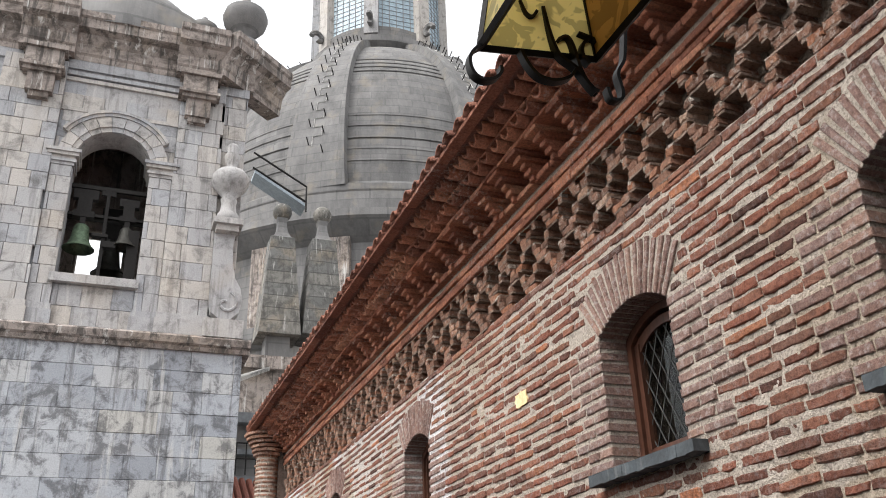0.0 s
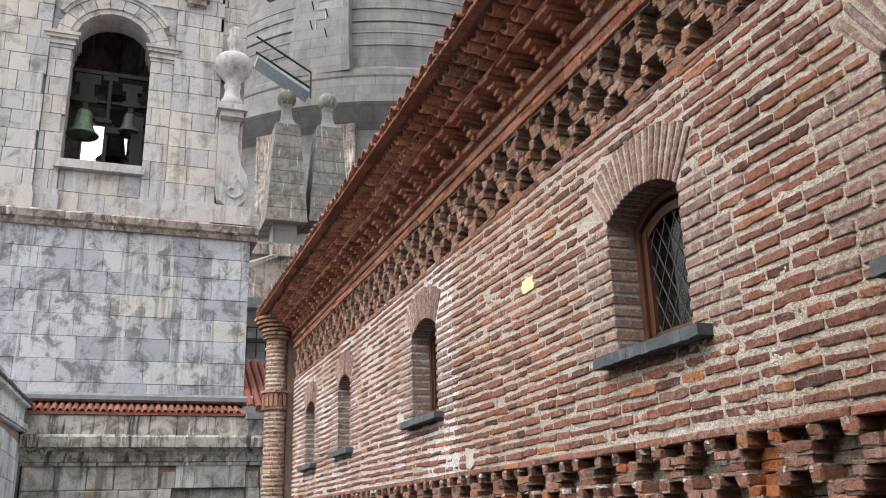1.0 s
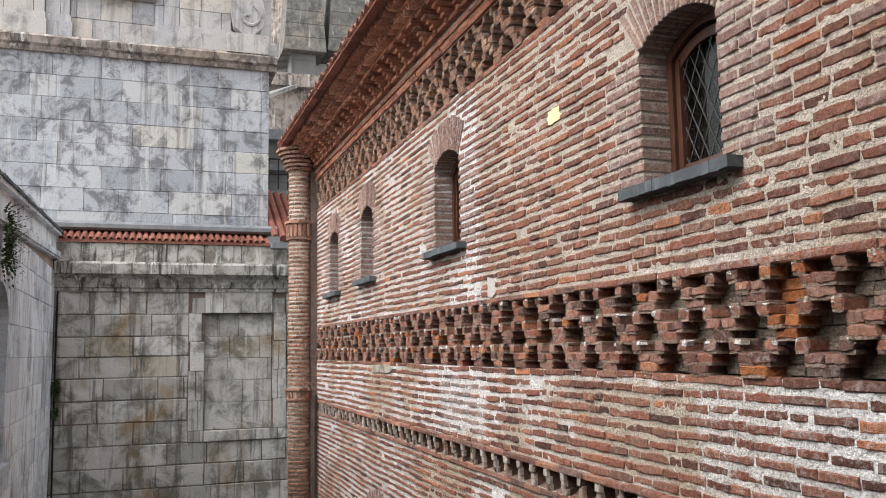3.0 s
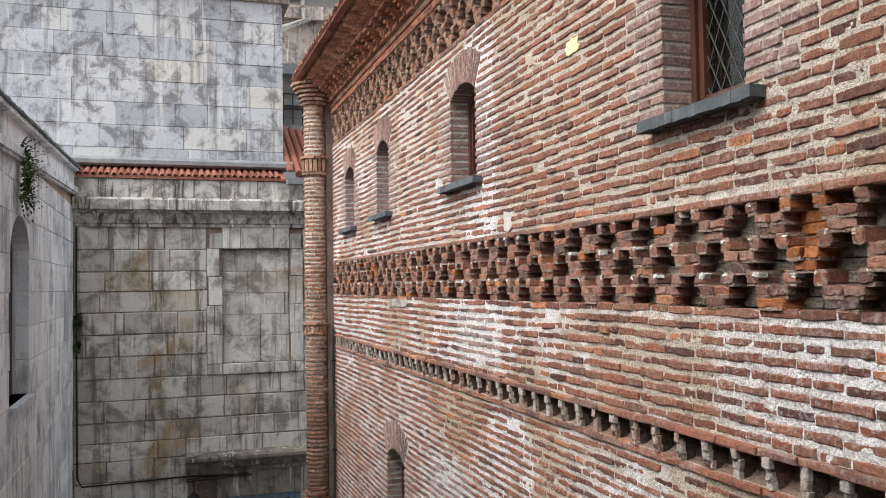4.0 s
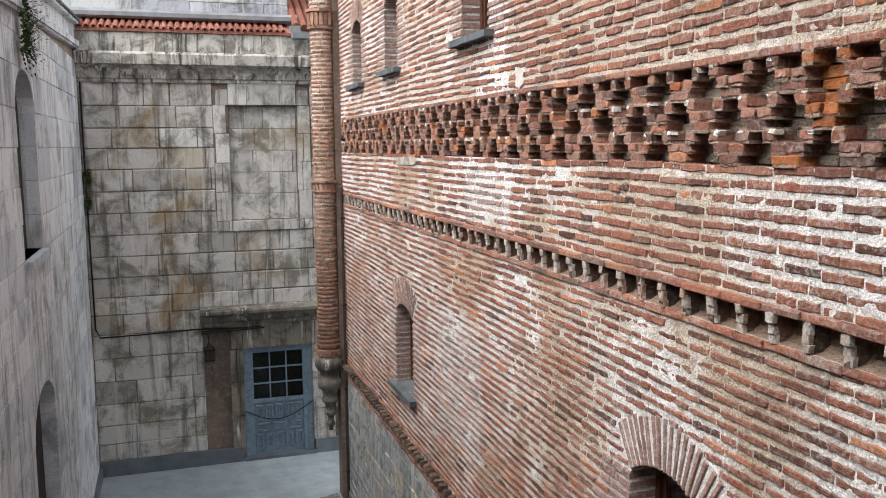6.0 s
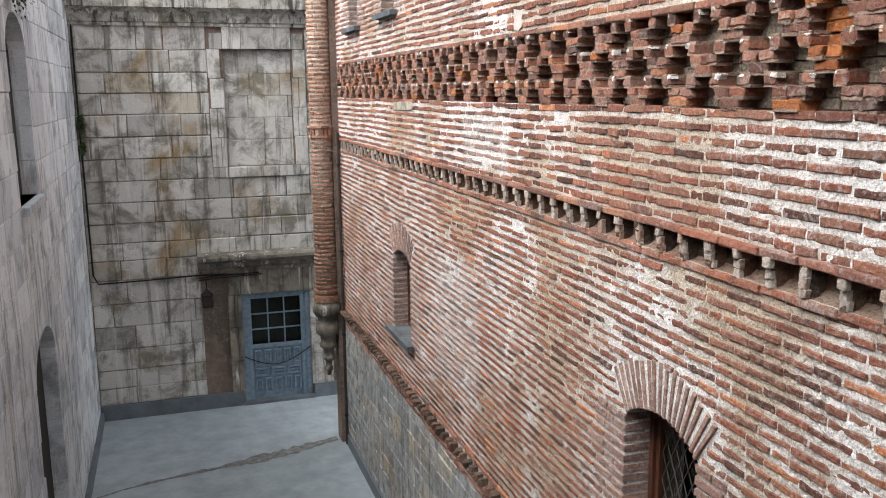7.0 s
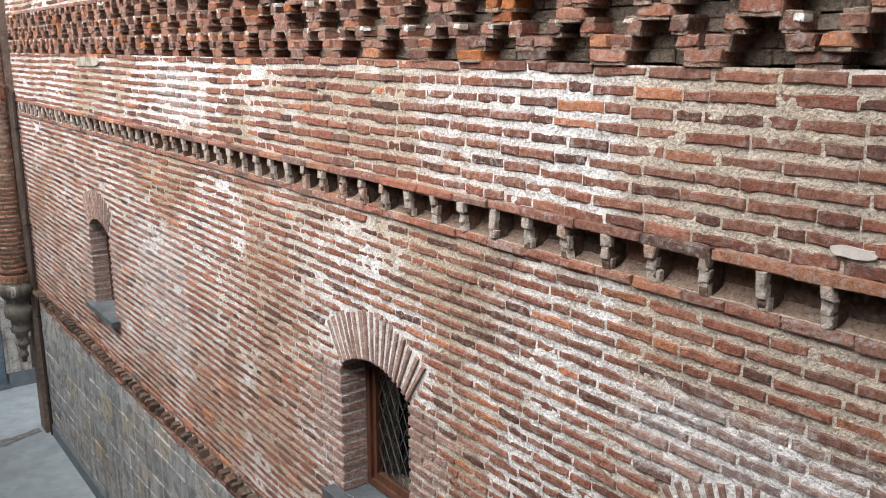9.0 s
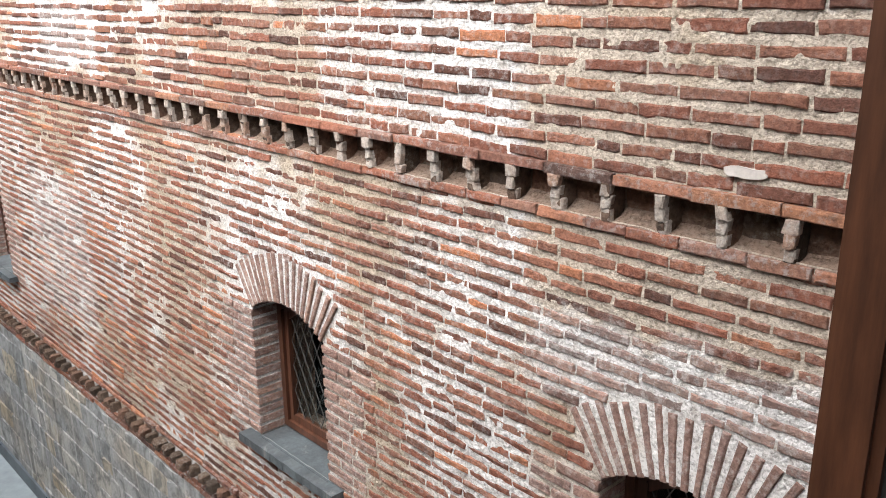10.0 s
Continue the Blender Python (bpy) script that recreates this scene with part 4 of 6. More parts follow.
def ring_course(shape, z, radius, h, length, depth, gap=0.014):
    a = rnd.uniform(0, 1)
    while a < 2 * math.pi + 0.5:
        l = length * rnd.uniform(0.55, 1.15)
        w = l / radius
        mid = a + w / 2
        if -2.6 < ((mid + math.pi) % (2 * math.pi)) - math.pi < 0.2 or abs(((mid + math.pi) % (2 * math.pi)) - math.pi) > 2.2:
            m = Matrix.Translation((TX + radius * math.cos(mid), TY + radius * math.sin(mid), z)) @ Matrix(((-math.sin(mid), 0, math.cos(mid), 0), (math.cos(mid), 0, math.sin(mid), 0), (0, 1, 0, 0), (0, 0, 0, 1)))
            shape.block(m, l, h, depth, 0.005, 0.003)
        a += w + gap / radius


z = 3.05
while z < 10.25:
    if not (5.92 < z < 6.12 or 8.82 < z < 9.12):
        ring_course(tb, z, TR + rnd.uniform(0.0, 0.008), 0.04, 0.15, 0.05, 0.022)
    z += PITCH
part("turret_bricks", tb, FRIEZE, turret, "curved courses of worn brick", kind="stuff")
tc = Shape()
for z, rr in ((2.93, 0.23), (3.03, 0.23), (5.92, 0.225), (6.09, 0.245), (8.83, 0.24), (9.13, 0.26), (10.13, 0.24), (10.2, 0.27), (10.27, 0.3), (10.34, 0.34), (10.41, 0.38), (10.48, 0.42)):
    ring_course(tc, z, rr, 0.05, 0.2, 0.1, 0.006)
for z0, z1, rr in ((8.87, 9.09, 0.24), (2.83, 2.92, 0.24), (5.95, 6.06, 0.225)):
    for i in range(18):
        q = 2 * math.pi * i / 18
        tc.box(0.13, rr, -0.03, 0.03, z0, z1, Matrix.Translation((TX, TY, 0)) @ Matrix.Rotation(q, 4, "Z"), 0.006)
part("turret_rings", tc, FRIEZE, turret, "projecting brick rings")
foot = Shape().lathe([(0, 1.35), (0.05, 1.36), (0.06, 1.44), (0.1, 1.46), (0.1, 1.52), (0.07, 1.54), (0.09, 1.64), (0.15, 1.68), (0.15, 1.74), (0.12, 1.76), (0.14, 1.88), (0.21, 1.93), (0.22, 1.99), (0.18, 2.02), (0.2, 2.14), (0.29, 2.2), (0.31, 2.3), (0.29, 2.37), (0.24, 2.4), (0.24, 2.5), (0.3, 2.54), (0.36, 2.62), (0.37, 2.7), (0.34, 2.77), (0.29, 2.8), (0.29, 2.9), (0, 2.9)], (0, 0, 0), 28)
foot.v = [(TX + 0.76 * x, TY + 0.76 * y, z) for x, y, z in foot.v]
part("turret_corbel", foot, GRIMY, turret, "carved tapering stone corbel", True)
part("corner_fill", Shape().box(-0.12, 0.5, Y1 - 0.02, Y1 + 0.35, -0.3, 10.5), DARK_MORTAR, turret)
pp = thing("drain_pipe", "thin dark vertical pipe beside the brick turret", "pipe", at=(-0.05, 17.12, 0))
pc = Shape().tube([(0, 0, 0.02), (0, 0, 3), (0, 0.0, 6.0)], 0.028, 8)
part("pipe", pc, PIPE, pp)
for z in (0.6, 2.2, 3.8, 5.4):
    part("bracket", Shape().box(-0.035, 0.06, -0.035, 0.035, z, z + 0.03), IRON, pp)

# ---- courtyard end wall ----
endwall = thing("wall_end", "stained grey ashlar end wall with a blind panel and moulded cornice", "wall", kind="structure")
DOOR = (-1.7, -0.24, 0.0, 2.46)
part("end_core", pierced(Shape(), "y", 20.02, 20.5, -5.2, 3.0, -0.3, 9.0, [DOOR, (-1.81, -0.43, 5.2, 7.58)]), DARK_MORTAR, endwall)
NICHE = (-2.12, -0.14, 4.98, 7.9)
rows_ = [0.3, 0.66, 1.05, 1.5, 1.98, 2.46, 2.95, 3.36, 3.72, 4.12, 4.55, 4.98, 5.42, 5.86, 6.3, 6.72, 7.12, 7.56, 8.05]
ashlar(endwall, "y", 20.0, -4.66, 2.2, rows_, (0.5, 1.15), ASHLAR, [DOOR, NICHE, (-2.5, 0.35, 0.3, 3.36)], seed=3, bev=0.016, gap=0.012)
ashlar(endwall, "y", 20.0, -2.12, -1.81, [4.98, 5.2, 5.8, 6.4, 7.0, 7.58, 7.9], (0.31, 0.32), ASHLAR, proud=0.03, seed=4)
ashlar(endwall, "y", 20.0, -0.43, -0.14, [4.98, 5.2, 5.8, 6.4, 7.0, 7.58, 7.9], (0.29, 0.30), ASHLAR, proud=0.03, seed=5)
ashlar(endwall, "y", 20.0, -1.81, -0.43, [4.98, 5.2], (0.6, 0.9), ASHLAR, proud=0.05, seed=6)
ashlar(endwall, "y", 20.0, -1.81, -0.43, [7.58, 8.05], (0.6, 0.9), ASHLAR, proud=0.03, seed=6)
ashlar(endwall, "y", 20.1, -1.81, -0.43, [5.2, 5.75, 6.2, 6.65, 7.1, 7.58], (0.45, 0.9), ASHLAR, seed=8)
ashlar(endwall, "y", 20.0, -4.66, 2.2, [8.6, 9.0], (0.7, 1.3), STREAKED, proud=0.06, seed=9)
cp = Shape().prism([(20.03, 8.02), (19.95, 8.02), (19.95, 8.08), (19.92, 8.1), (19.9, 8.18), (19.86, 8.27), (19.78, 8.33), (19.74, 8.35), (19.72, 8.36), (19.72, 8.55), (19.76, 8.6), (20.03, 8.62)], "x", -4.66, 2.2)
part("cornice", cp, STREAKED, endwall, "streaked moulded stone cornice")
cl = Shape().prism([(20.03, 2.98), (19.96, 2.98), (19.95, 3.05), (19.86, 3.12), (19.82, 3.2), (19.7, 3.28), (19.7, 3.34), (19.74, 3.38), (20.03, 3.42)], "x", -2.55, 0.4)
part("door_hood", cl, GRIMY, endwall, "moulded stone hood over the door")
ashlar(endwall, "y", 20.0, -2.5, -1.98, [0.3, 0.95, 1.6, 2.3, 2.98], (0.5, 0.52), GRIMY, proud=-0.03, seed=11)
ashlar(endwall, "y", 20.0, -1.98, -1.7, [0.3, 1.0, 1.75, 2.46, 2.98], (0.28, 0.3), GRIMY, proud=0.03, seed=12)
ashlar(endwall, "y", 20.0, -1.7, -0.24, [2.46, 2.98], (0.5, 0.8), GRIMY, proud=0.03, seed=13)
ashlar(endwall, "y", 20.0, -0.24, 0.3, [0.3, 1.0, 1.75, 2.46, 2.98], (0.5, 0.56), ASHLAR, proud=0.03, seed=14)
bb = Shape()
bb.box(-4.66, -1.74, 19.93, 20.02, 0.0, 0.31).box(-0.2, 2.2, 19.93, 20.02, 0.0, 0.31)
tagged(part("baseboard", bb, UPSTAND, label="dark grey painted upstand below the end wall", kind="structure"), category="baseboard")

door = thing("door_1", "weathered grey-blue panelled door with nine small panes", "door", kind="structure", at=(-0.97, 20.1, 0))


def doorpart(name, boxes, mat, parent=None, label=""):
    s = Shape()
    for b in boxes:
        s.box(b[0] + 0.97, b[1] + 0.97, b[2] - 20.1, b[3] - 20.1, b[4], b[5])
    return part(name, s, mat, parent or door, label)


doorpart("door_frame", [(-1.7, -1.6, 20.04, 20.16, 0.06, 2.46), (-0.34, -0.24, 20.04, 20.16, 0.06, 2.46), (-1.6, -0.34, 20.04, 20.16, 2.4, 2.46)], BLUE_PAINT)
doorpart("threshold", [(-1.74, -0.2, 19.9, 20.2, 0.0, 0.06)], UPSTAND, None, "grey stone threshold")
leaf_ob = doorpart("door_leaf", [(-1.6, -1.5, 20.07, 20.12, 0.06, 2.4), (-0.44, -0.34, 20.07, 20.12, 0.06, 2.4), (-1.5, -0.44, 20.07, 20.12, 2.33, 2.4), (-1.5, -0.44, 20.07, 20.12, 1.22, 1.3), (-1.5, -0.44, 20.105, 20.125, 0.06, 1.22)], BLUE_PAINT)
for i in (1, 2):
    x = -1.5 + 1.06 * i / 3
    doorpart("glazing_bar", [(x - 0.014, x + 0.014, 20.075, 20.11, 1.3, 2.33)], BLUE_PAINT, leaf_ob)
    zz = 1.3 + 1.03 * i / 3
    doorpart("glazing_bar", [(-1.5, -0.44, 20.075, 20.11, zz - 0.014, zz + 0.014)], BLUE_PAINT, leaf_ob)
for i in range(3):
    for k in range(3):
        x, zz = -1.5 + 1.06 * i / 3 + 0.014, 1.3 + 1.03 * k / 3 + 0.014
        doorpart("pane", [(x, x + 0.325, 20.092, 20.096, zz, zz + 0.315)], GLASS, leaf_ob)
# Near-black sheet for the shade behind the panes.
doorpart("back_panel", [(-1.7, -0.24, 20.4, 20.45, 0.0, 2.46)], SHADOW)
for z0, z1, count in ((0.82, 1.16, 5), (0.58, 0.76, 3), (0.2, 0.52, 5)):
    for i in range(count):
        w = 1.06 / count
        x0, x1 = -1.5 + w * i + 0.035, -1.5 + w * (i + 1) - 0.035
        doorpart("panel", [(x0, x0 + 0.03, 20.055, 20.105, z0, z1), (x1 - 0.03, x1, 20.055, 20.105, z0, z1), (x0 + 0.03, x1 - 0.03, 20.055, 20.105, z1 - 0.035, z1), (x0 + 0.03, x1 - 0.03, 20.055, 20.105, z0, z0 + 0.035)], BLUE_PAINT, leaf_ob)
        doorpart("panel_field", [(x0 + 0.055, x1 - 0.055, 20.075, 20.106, z0 + 0.07, z1 - 0.07)], BLUE_PAINT, leaf_ob)
chain = Shape().tube([(-0.72 + 1.44 * i / 16, -0.1, 1.08 - 0.28 * math.sin(math.pi * i / 16) + (0.1 * i / 16)) for i in range(17)], 0.012, 6)
part("cord", chain, IRON, door, "slack dark cord hung across the door")

lant = thing("wall_lantern", "small brown metal lantern on the end wall beside the door", "lantern", at=(-2.4, 19.85, 2.3))
part("body", Shape().box(-0.09, 0.09, -0.09, 0.09, 0.03, 0.24, None, 0.004), PIPE, lant, "dull brown glass")
part("frame", Shape().box(-0.1, -0.085, -0.1, -0.085, 0.02, 0.25).box(0.085, 0.1, -0.1, -0.085, 0.02, 0.25).box(-0.1, 0.1, -0.1, 0.1, 0.0, 0.03).box(-0.12, 0.12, -0.12, 0.12, 0.24, 0.26), IRON, lant)
part("cap", Shape().lathe([(0.12, 0.26), (0.05, 0.33), (0.02, 0.37), (0, 0.37)], (0, 0, 0), 8), IRON, lant)
part("arm", Shape().tube([(0, 0, 0.36), (0, 0.02, 0.5), (0, 0.15, 0.52)], 0.015), IRON, lant)

cable = thing("cable", "black cables running along the end wall to the door hood", "cable", at=(0, 0, 0))
part("line", Shape().tube([(-4.6, 19.97, 9.0), (-4.6, 19.96, 6), (-4.58, 19.96, 3.1), (-4.5, 19.96, 2.92), (-3.6, 19.96, 2.93), (-2.6, 19.95, 2.96), (-1.6, 19.9, 2.93)], 0.018), IRON, cable)
part("line", Shape().tube([(-2.55, 19.93, 2.9), (-2.0, 19.91, 2.93), (-1.3, 19.92, 2.94)], 0.014), IRON, cable)
part("line", Shape().tube([(-2.55, 19.9, 2.86), (-2.0, 19.89, 2.89), (-1.25, 19.9, 2.91)], 0.014), IRON, cable)

# ---- roof edge between end wall and tower ----
strip = thing("tile_strip", "narrow strip of red terracotta tiles above the cornice", "roof", kind="structure")
me_t = None
for i in range(31):
    s = Shape()
    for k in range(7):
        g = math.pi * k / 6
        for y, zz, rr in ((19.86, 9.06, 0.05), (20.62, 9.34, 0.045)):
            s.v += [(rr * math.cos(g), y, zz + rr * math.sin(g)), ((rr - 0.012) * math.cos(g), y, zz + (rr - 0.012) * math.sin(g))]
    for k in range(6):
        q = 4 * k
        s.f += [(q, q + 4, q + 6, q + 2), (q + 1, q + 3, q + 7, q + 5), (q, q + 1, q + 5, q + 4)]
    me_t = me_t or s.mesh("tile", TILE, True)
    ob = new("tile", me_t)
    ob.parent = strip
    ob.location = (-4.55 + 0.13 * i, rnd.uniform(-0.015, 0.015), rnd.uniform(-0.006, 0.006))
part("tile_bed", Shape().add([(-4.62, 19.9, 9.0), (-0.5, 19.9, 9.0), (-0.5, 20.7, 9.3), (-4.62, 20.7, 9.3), (-4.62, 19.9, 9.06), (-0.5, 19.9, 9.06), (-0.5, 20.7, 9.36), (-4.62, 20.7, 9.36)], [(0, 1, 2, 3), (4, 7, 6, 5), (0, 4, 5, 1), (1, 5, 6, 2), (2, 6, 7, 3), (3, 7, 4, 0)]), TILE, strip)
part("gutter", Shape().box(-0.5, 0.2, 19.6, 19.85, 8.92, 9.04).box(-0.5, -0.3, 19.85, 20.4, 9.04, 9.2), LEADROOF, strip, "grey lead gutter end")
side = thing("side_roof", "small red tiled roof slope beside the turret", "roof", kind="structure")
part("slope", Shape().add([(-0.42, 20.0, 9.15), (0.9, 20.0, 8.95), (0.9, 22.5, 10.4), (-0.42, 22.5, 10.6)], [(0, 1, 2, 3)]), TILE, side)
for i in range(7):
    part("tile", Shape().tube([(-0.38 + 0.17 * i, 19.95, 9.2 - 0.02 * i), (-0.38 + 0.17 * i, 22.4, 10.62 - 0.02 * i)], 0.075, 8), TILE, side)

# ---- left courtyard wall ----
left = thing("wall_left", "grey ashlar side wall with blind arched recesses and a coping tilted to fit the camera's view", "wall", kind="structure")
LX = -4.66
RECESS = [(12.7, 14.2, 5.42, 7.2, 0.5), (12.5, 14.35, 0.4, 3.25, 0.5)]
part("left_core", pierced(Shape(), "x", LX - 0.6, LX - 0.02, 1.0, 20.6, -0.3, 8.6, [(a, b, s, t + r) for a, b, s, t, r in RECESS]), BED, left)
rows_ = [0.2, 0.4, 0.8, 1.25, 1.7, 2.15, 2.6, 3.25, 3.75, 4.2, 4.6, 5.02, 5.42, 5.85, 6.3, 6.75, 7.2, 7.7, 8.1, 8.42]
ashlar(left, "x", LX, 9.0, 19.98, rows_, (0.5, 1.15), GREY_ASHLAR, [(a, b, s, t + r) for a, b, s, t, r in RECESS], seed=21, gap=0.005)
for a, b, s, t, rise in RECESS:
    h, c = (b - a) / 2, (a + b) / 2
    pts = [(c + h * math.cos(math.pi * i / 16), t + rise * math.sin(math.pi * i / 16)) for i in range(17)]
    fill = Shape()
    for i in range(16):
        p, q = pts[i], pts[i + 1]
        fill.prism([p, q, (q[0], t + rise), (p[0], t + rise)], "x", LX - 0.3, LX + 0.002)
    part("arch_head", fill, GREY_ASHLAR, left)
    # Shade in the recess is put into a near-black back.
    part("recess_back", Shape().box(LX - 0.25, LX - 0.2, a - 0.05, b + 0.05, s - 0.05, t + rise + 0.05), SHADOW, left, "arched recess back, near black in place of shade")
    for za in np.arange(s, t, 0.45):
        part("jamb_stone", Shape().box(LX - 0.2, LX - 0.003, b - 0.012, b + 0.1, za + 0.004, min(za + 0.446, t)), GREY_ASHLAR, left)
    part("recess_sill", Shape().box(LX - 0.2, LX + 0.08, a - 0.05, b + 0.08, s - 0.1, s), GREY_ASHLAR, left)
cop = Shape()
for yy0, yy1 in ((1.0, 20.0),):
    # Coping and string rise along y only to fit the camera's view.
    zt = lambda y: 8.90 + 0.045 * (y - 14)
    for k0, k1, x1, dz0, dz1 in ((0, 0, LX + 0.09, -0.48, -0.38), (0, 0, LX + 0.06, -0.52, -0.48), (0, 0, LX + 0.01, -0.38, -0.06), (0, 0, LX + 0.1, -0.06, 0.0)):
        cop.add([(x, y, zt(y) + d_) for x in (LX - 0.6, x1) for y in (yy0, yy1) for d_ in (dz0, dz1)], [(0, 1, 3, 2), (4, 6, 7, 5), (0, 4, 5, 1), (2, 3, 7, 6), (0, 2, 6, 4), (1, 5, 7, 3)])
part("coping", cop, GREY_ASHLAR, left, "grey stone coping and string moulding")
edge = Shape()
for i in range(60):
    y = 9 + 0.185 * i
    edge.box(LX - 0.2, LX + 0.13, y, y + 0.17, 8.90 + 0.045 * (y - 14), 8.94 + 0.045 * (y - 14), None, 0.008)
part("coping_tiles", edge, SLATE, left, "dark thin tiles on the coping", kind="stuff")
part("left_wall_foot", Shape().box(LX - 0.02, LX + 0.06, 1.5, 19.95, 0.0, 0.2), UPSTAND, left)


def fern(x, y, z, size, seed):
    r = random.Random(seed)
    pl = thing("fern", "small green wall fern rooted in the masonry", "plant", "wall ferns", at=(x, y, z))
    s = Shape()
    for k in range(150):
        g, el = r.uniform(-1.5, 1.5), r.uniform(-1.3, 0.9)
        d_ = Vector((math.cos(g) * math.cos(el), math.sin(g) * math.cos(el), math.sin(el)))
        n_ = d_.cross(Vector((0, 0, 1))).normalized()
        l = size * r.uniform(0.3, 0.9)
        o_ = Vector((r.uniform(-0.02, 0.05), r.uniform(-0.3, 0.3) * size, r.uniform(-0.9, 0.5) * size))
        for m in range(5):
            p = o_ + d_ * l * m / 5 - Vector((0, 0, 0.3 * l * (m / 5) ** 2))
            w = 0.025 * (1 - m / 7)
            s.add([tuple(p), tuple(p + n_ * w * 1.3 + d_ * 0.015), tuple(p + d_ * 0.05), tuple(p - n_ * w + d_ * 0.015)], [(0, 1, 2, 3)])
    part("fronds", s, LEAF, pl)


fern(LX + 0.06, 13.2, 8.3, 0.46, 1)
fern(LX + 0.05, 19.9, 6.2, 0.16, 2)
fern(LX + 0.05, 19.9, 5.7, 0.1, 3)

# ---- bell tower ----
tower = thing("bell_tower", "pale grey limestone bell tower with an open arched belfry", "tower")
TF, BF = 20.6, 20.75
part("tower_core", Shape().box(-7.2, -0.47, TF + 0.02, 25.2, 9.0, 13.3), TOWER_STONE, tower)
ashlar(tower, "y", TF, -7.0, -0.45, [9.5, 9.72, 10.2, 10.68, 11.15, 11.62, 12.1, 12.57, 13.05], (0.5, 1.35), TOWER_STONE, seed=31, gap=0.006)
part("base_ledge", Shape().prism([(TF + 0.02, 9.52), (20.3, 9.48), (20.24, 9.42), (20.24, 9.34), (20.32, 9.3), (TF + 0.02, 9.3)], "x", -7.0, -0.3), LEADROOF, tower, "grey sloping base ledge")
part("ledge", Shape().prism([(TF + 0.02, 13.03), (20.52, 13.03), (20.48, 13.12), (20.4, 13.16), (20.36, 13.3), (20.42, 13.36), (25.0, 13.4), (25.0, 13.03)], "x", -7.2, -0.3), CORNICE_STONE, tower, "moulded stone ledge stained brown")
BELL = (-4.62, -2.92, 14.62, 18.5)
CX, SPR, RAD = -3.77, 17.6, 0.85
part("belfry_front", pierced(Shape(), "y", BF + 0.02, BF + 0.75, -6.9, -0.75, 13.36, 20.6, [(BELL[0], BELL[1], BELL[2], SPR + RAD)]), BELFRY_STONE, tower)
part("belfry_back", pierced(Shape(), "y", 24.3, 24.9, -6.9, -0.75, 13.36, 20.6, [(-4.5, -3.34, 14.6, 17.45)]), CORNICE_STONE, tower)
for x in (-6.9, -1.5):
    part("belfry_side", Shape().box(x, x + 0.7, BF + 0.75, 24.3, 13.36, 20.6), CORNICE_STONE, tower)
part("belfry_vault", Shape().box(-6.9, -0.75, BF + 0.1, 24.9, 20.0, 20.6), CORNICE_STONE, tower)
part("belfry_floor", Shape().box(-6.2, -1.5, BF + 0.75, 24.3, 13.36, 13.45), CORNICE_STONE, tower)
head = Shape().prism([(CX + RAD * math.cos(math.pi * i / 20), SPR + RAD * math.sin(math.pi * i / 20)) for i in range(21)] + [(CX - RAD, SPR + RAD + 0.01), (CX + RAD, SPR + RAD + 0.01)], "y", BF, BF + 0.75)
part("arch_soffit", head, BELFRY_STONE, tower)
label = Shape()
for i in range(16):
    g0, g1 = math.pi * (0.17 + 0.66 * i / 16), math.pi * (0.17 + 0.66 * (i + 1) / 16)
    for a0, a1, f0 in ((1.25, 1.33, 0.13), (1.33, 1.4, 0.17)):
        label.prism([(CX + a0 * math.cos(g0), SPR + a0 * math.sin(g0)), (CX + a1 * math.cos(g0), SPR + a1 * math.sin(g0)), (CX + a1 * math.cos(g1), SPR + a1 * math.sin(g1)), (CX + a0 * math.cos(g1), SPR + a0 * math.sin(g1))], "y", BF - f0, BF + 0.02)
part("label_moulding", label, BELFRY_STONE, tower, "curved moulding over the arch")
for i in range(11):
    g0, g1 = math.pi * i / 11 + 0.006, math.pi * (i + 1) / 11 - 0.006
    v = Shape()
    for a0, a1, b0, b1, f0 in ((RAD + 0.0, RAD + 0.13, 0, 1, 0.06), (RAD + 0.13, RAD + 0.4, 0, 1, 0.1)):
        v.prism([(CX + a0 * math.cos(g0), SPR + a0 * math.sin(g0)), (CX + a1 * math.cos(g0), SPR + a1 * math.sin(g0)), (CX + a1 * math.cos(g1), SPR + a1 * math.sin(g1)), (CX + a0 * math.cos(g1), SPR + a0 * math.sin(g1))], "y", BF - f0, BF + 0.02)
    part("voussoir", v, BELFRY_STONE, tower)
rows_ = [13.9, 14.35, 14.8, 15.25, 15.7, 16.15, 16.6, 17.05, 17.35]
for x0, x1, pr, sd in ((-5.1, -4.62, 0.07, 41), (-2.92, -2.4, 0.07, 42)):
    ashlar(tower, "y", BF, x0, x1, rows_, (x1 - x0, x1 - x0 + 0.01), BELFRY_STONE, proud=pr, seed=sd)
    m = Shape()
    for za, zb, e in ((17.35, 17.43, 0.02), (17.43, 17.5, 0.06), (17.5, 17.58, 0.03), (17.58, 17.66, 0.1), (17.66, 17.74, 0.14)):
        m.box(x0 - e, x1 + e, BF - 0.07 - e, BF + 0.6, za, zb)
    part("impost", m, BELFRY_STONE, tower, "moulded impost")
    part("pilaster_base", Shape().box(x0 - 0.06, x1 + 0.06, BF - 0.14, BF + 0.3, 13.4, 13.75).box(x0 - 0.03, x1 + 0.03, BF - 0.1, BF + 0.3, 13.75, 13.9), BELFRY_STONE, tower)
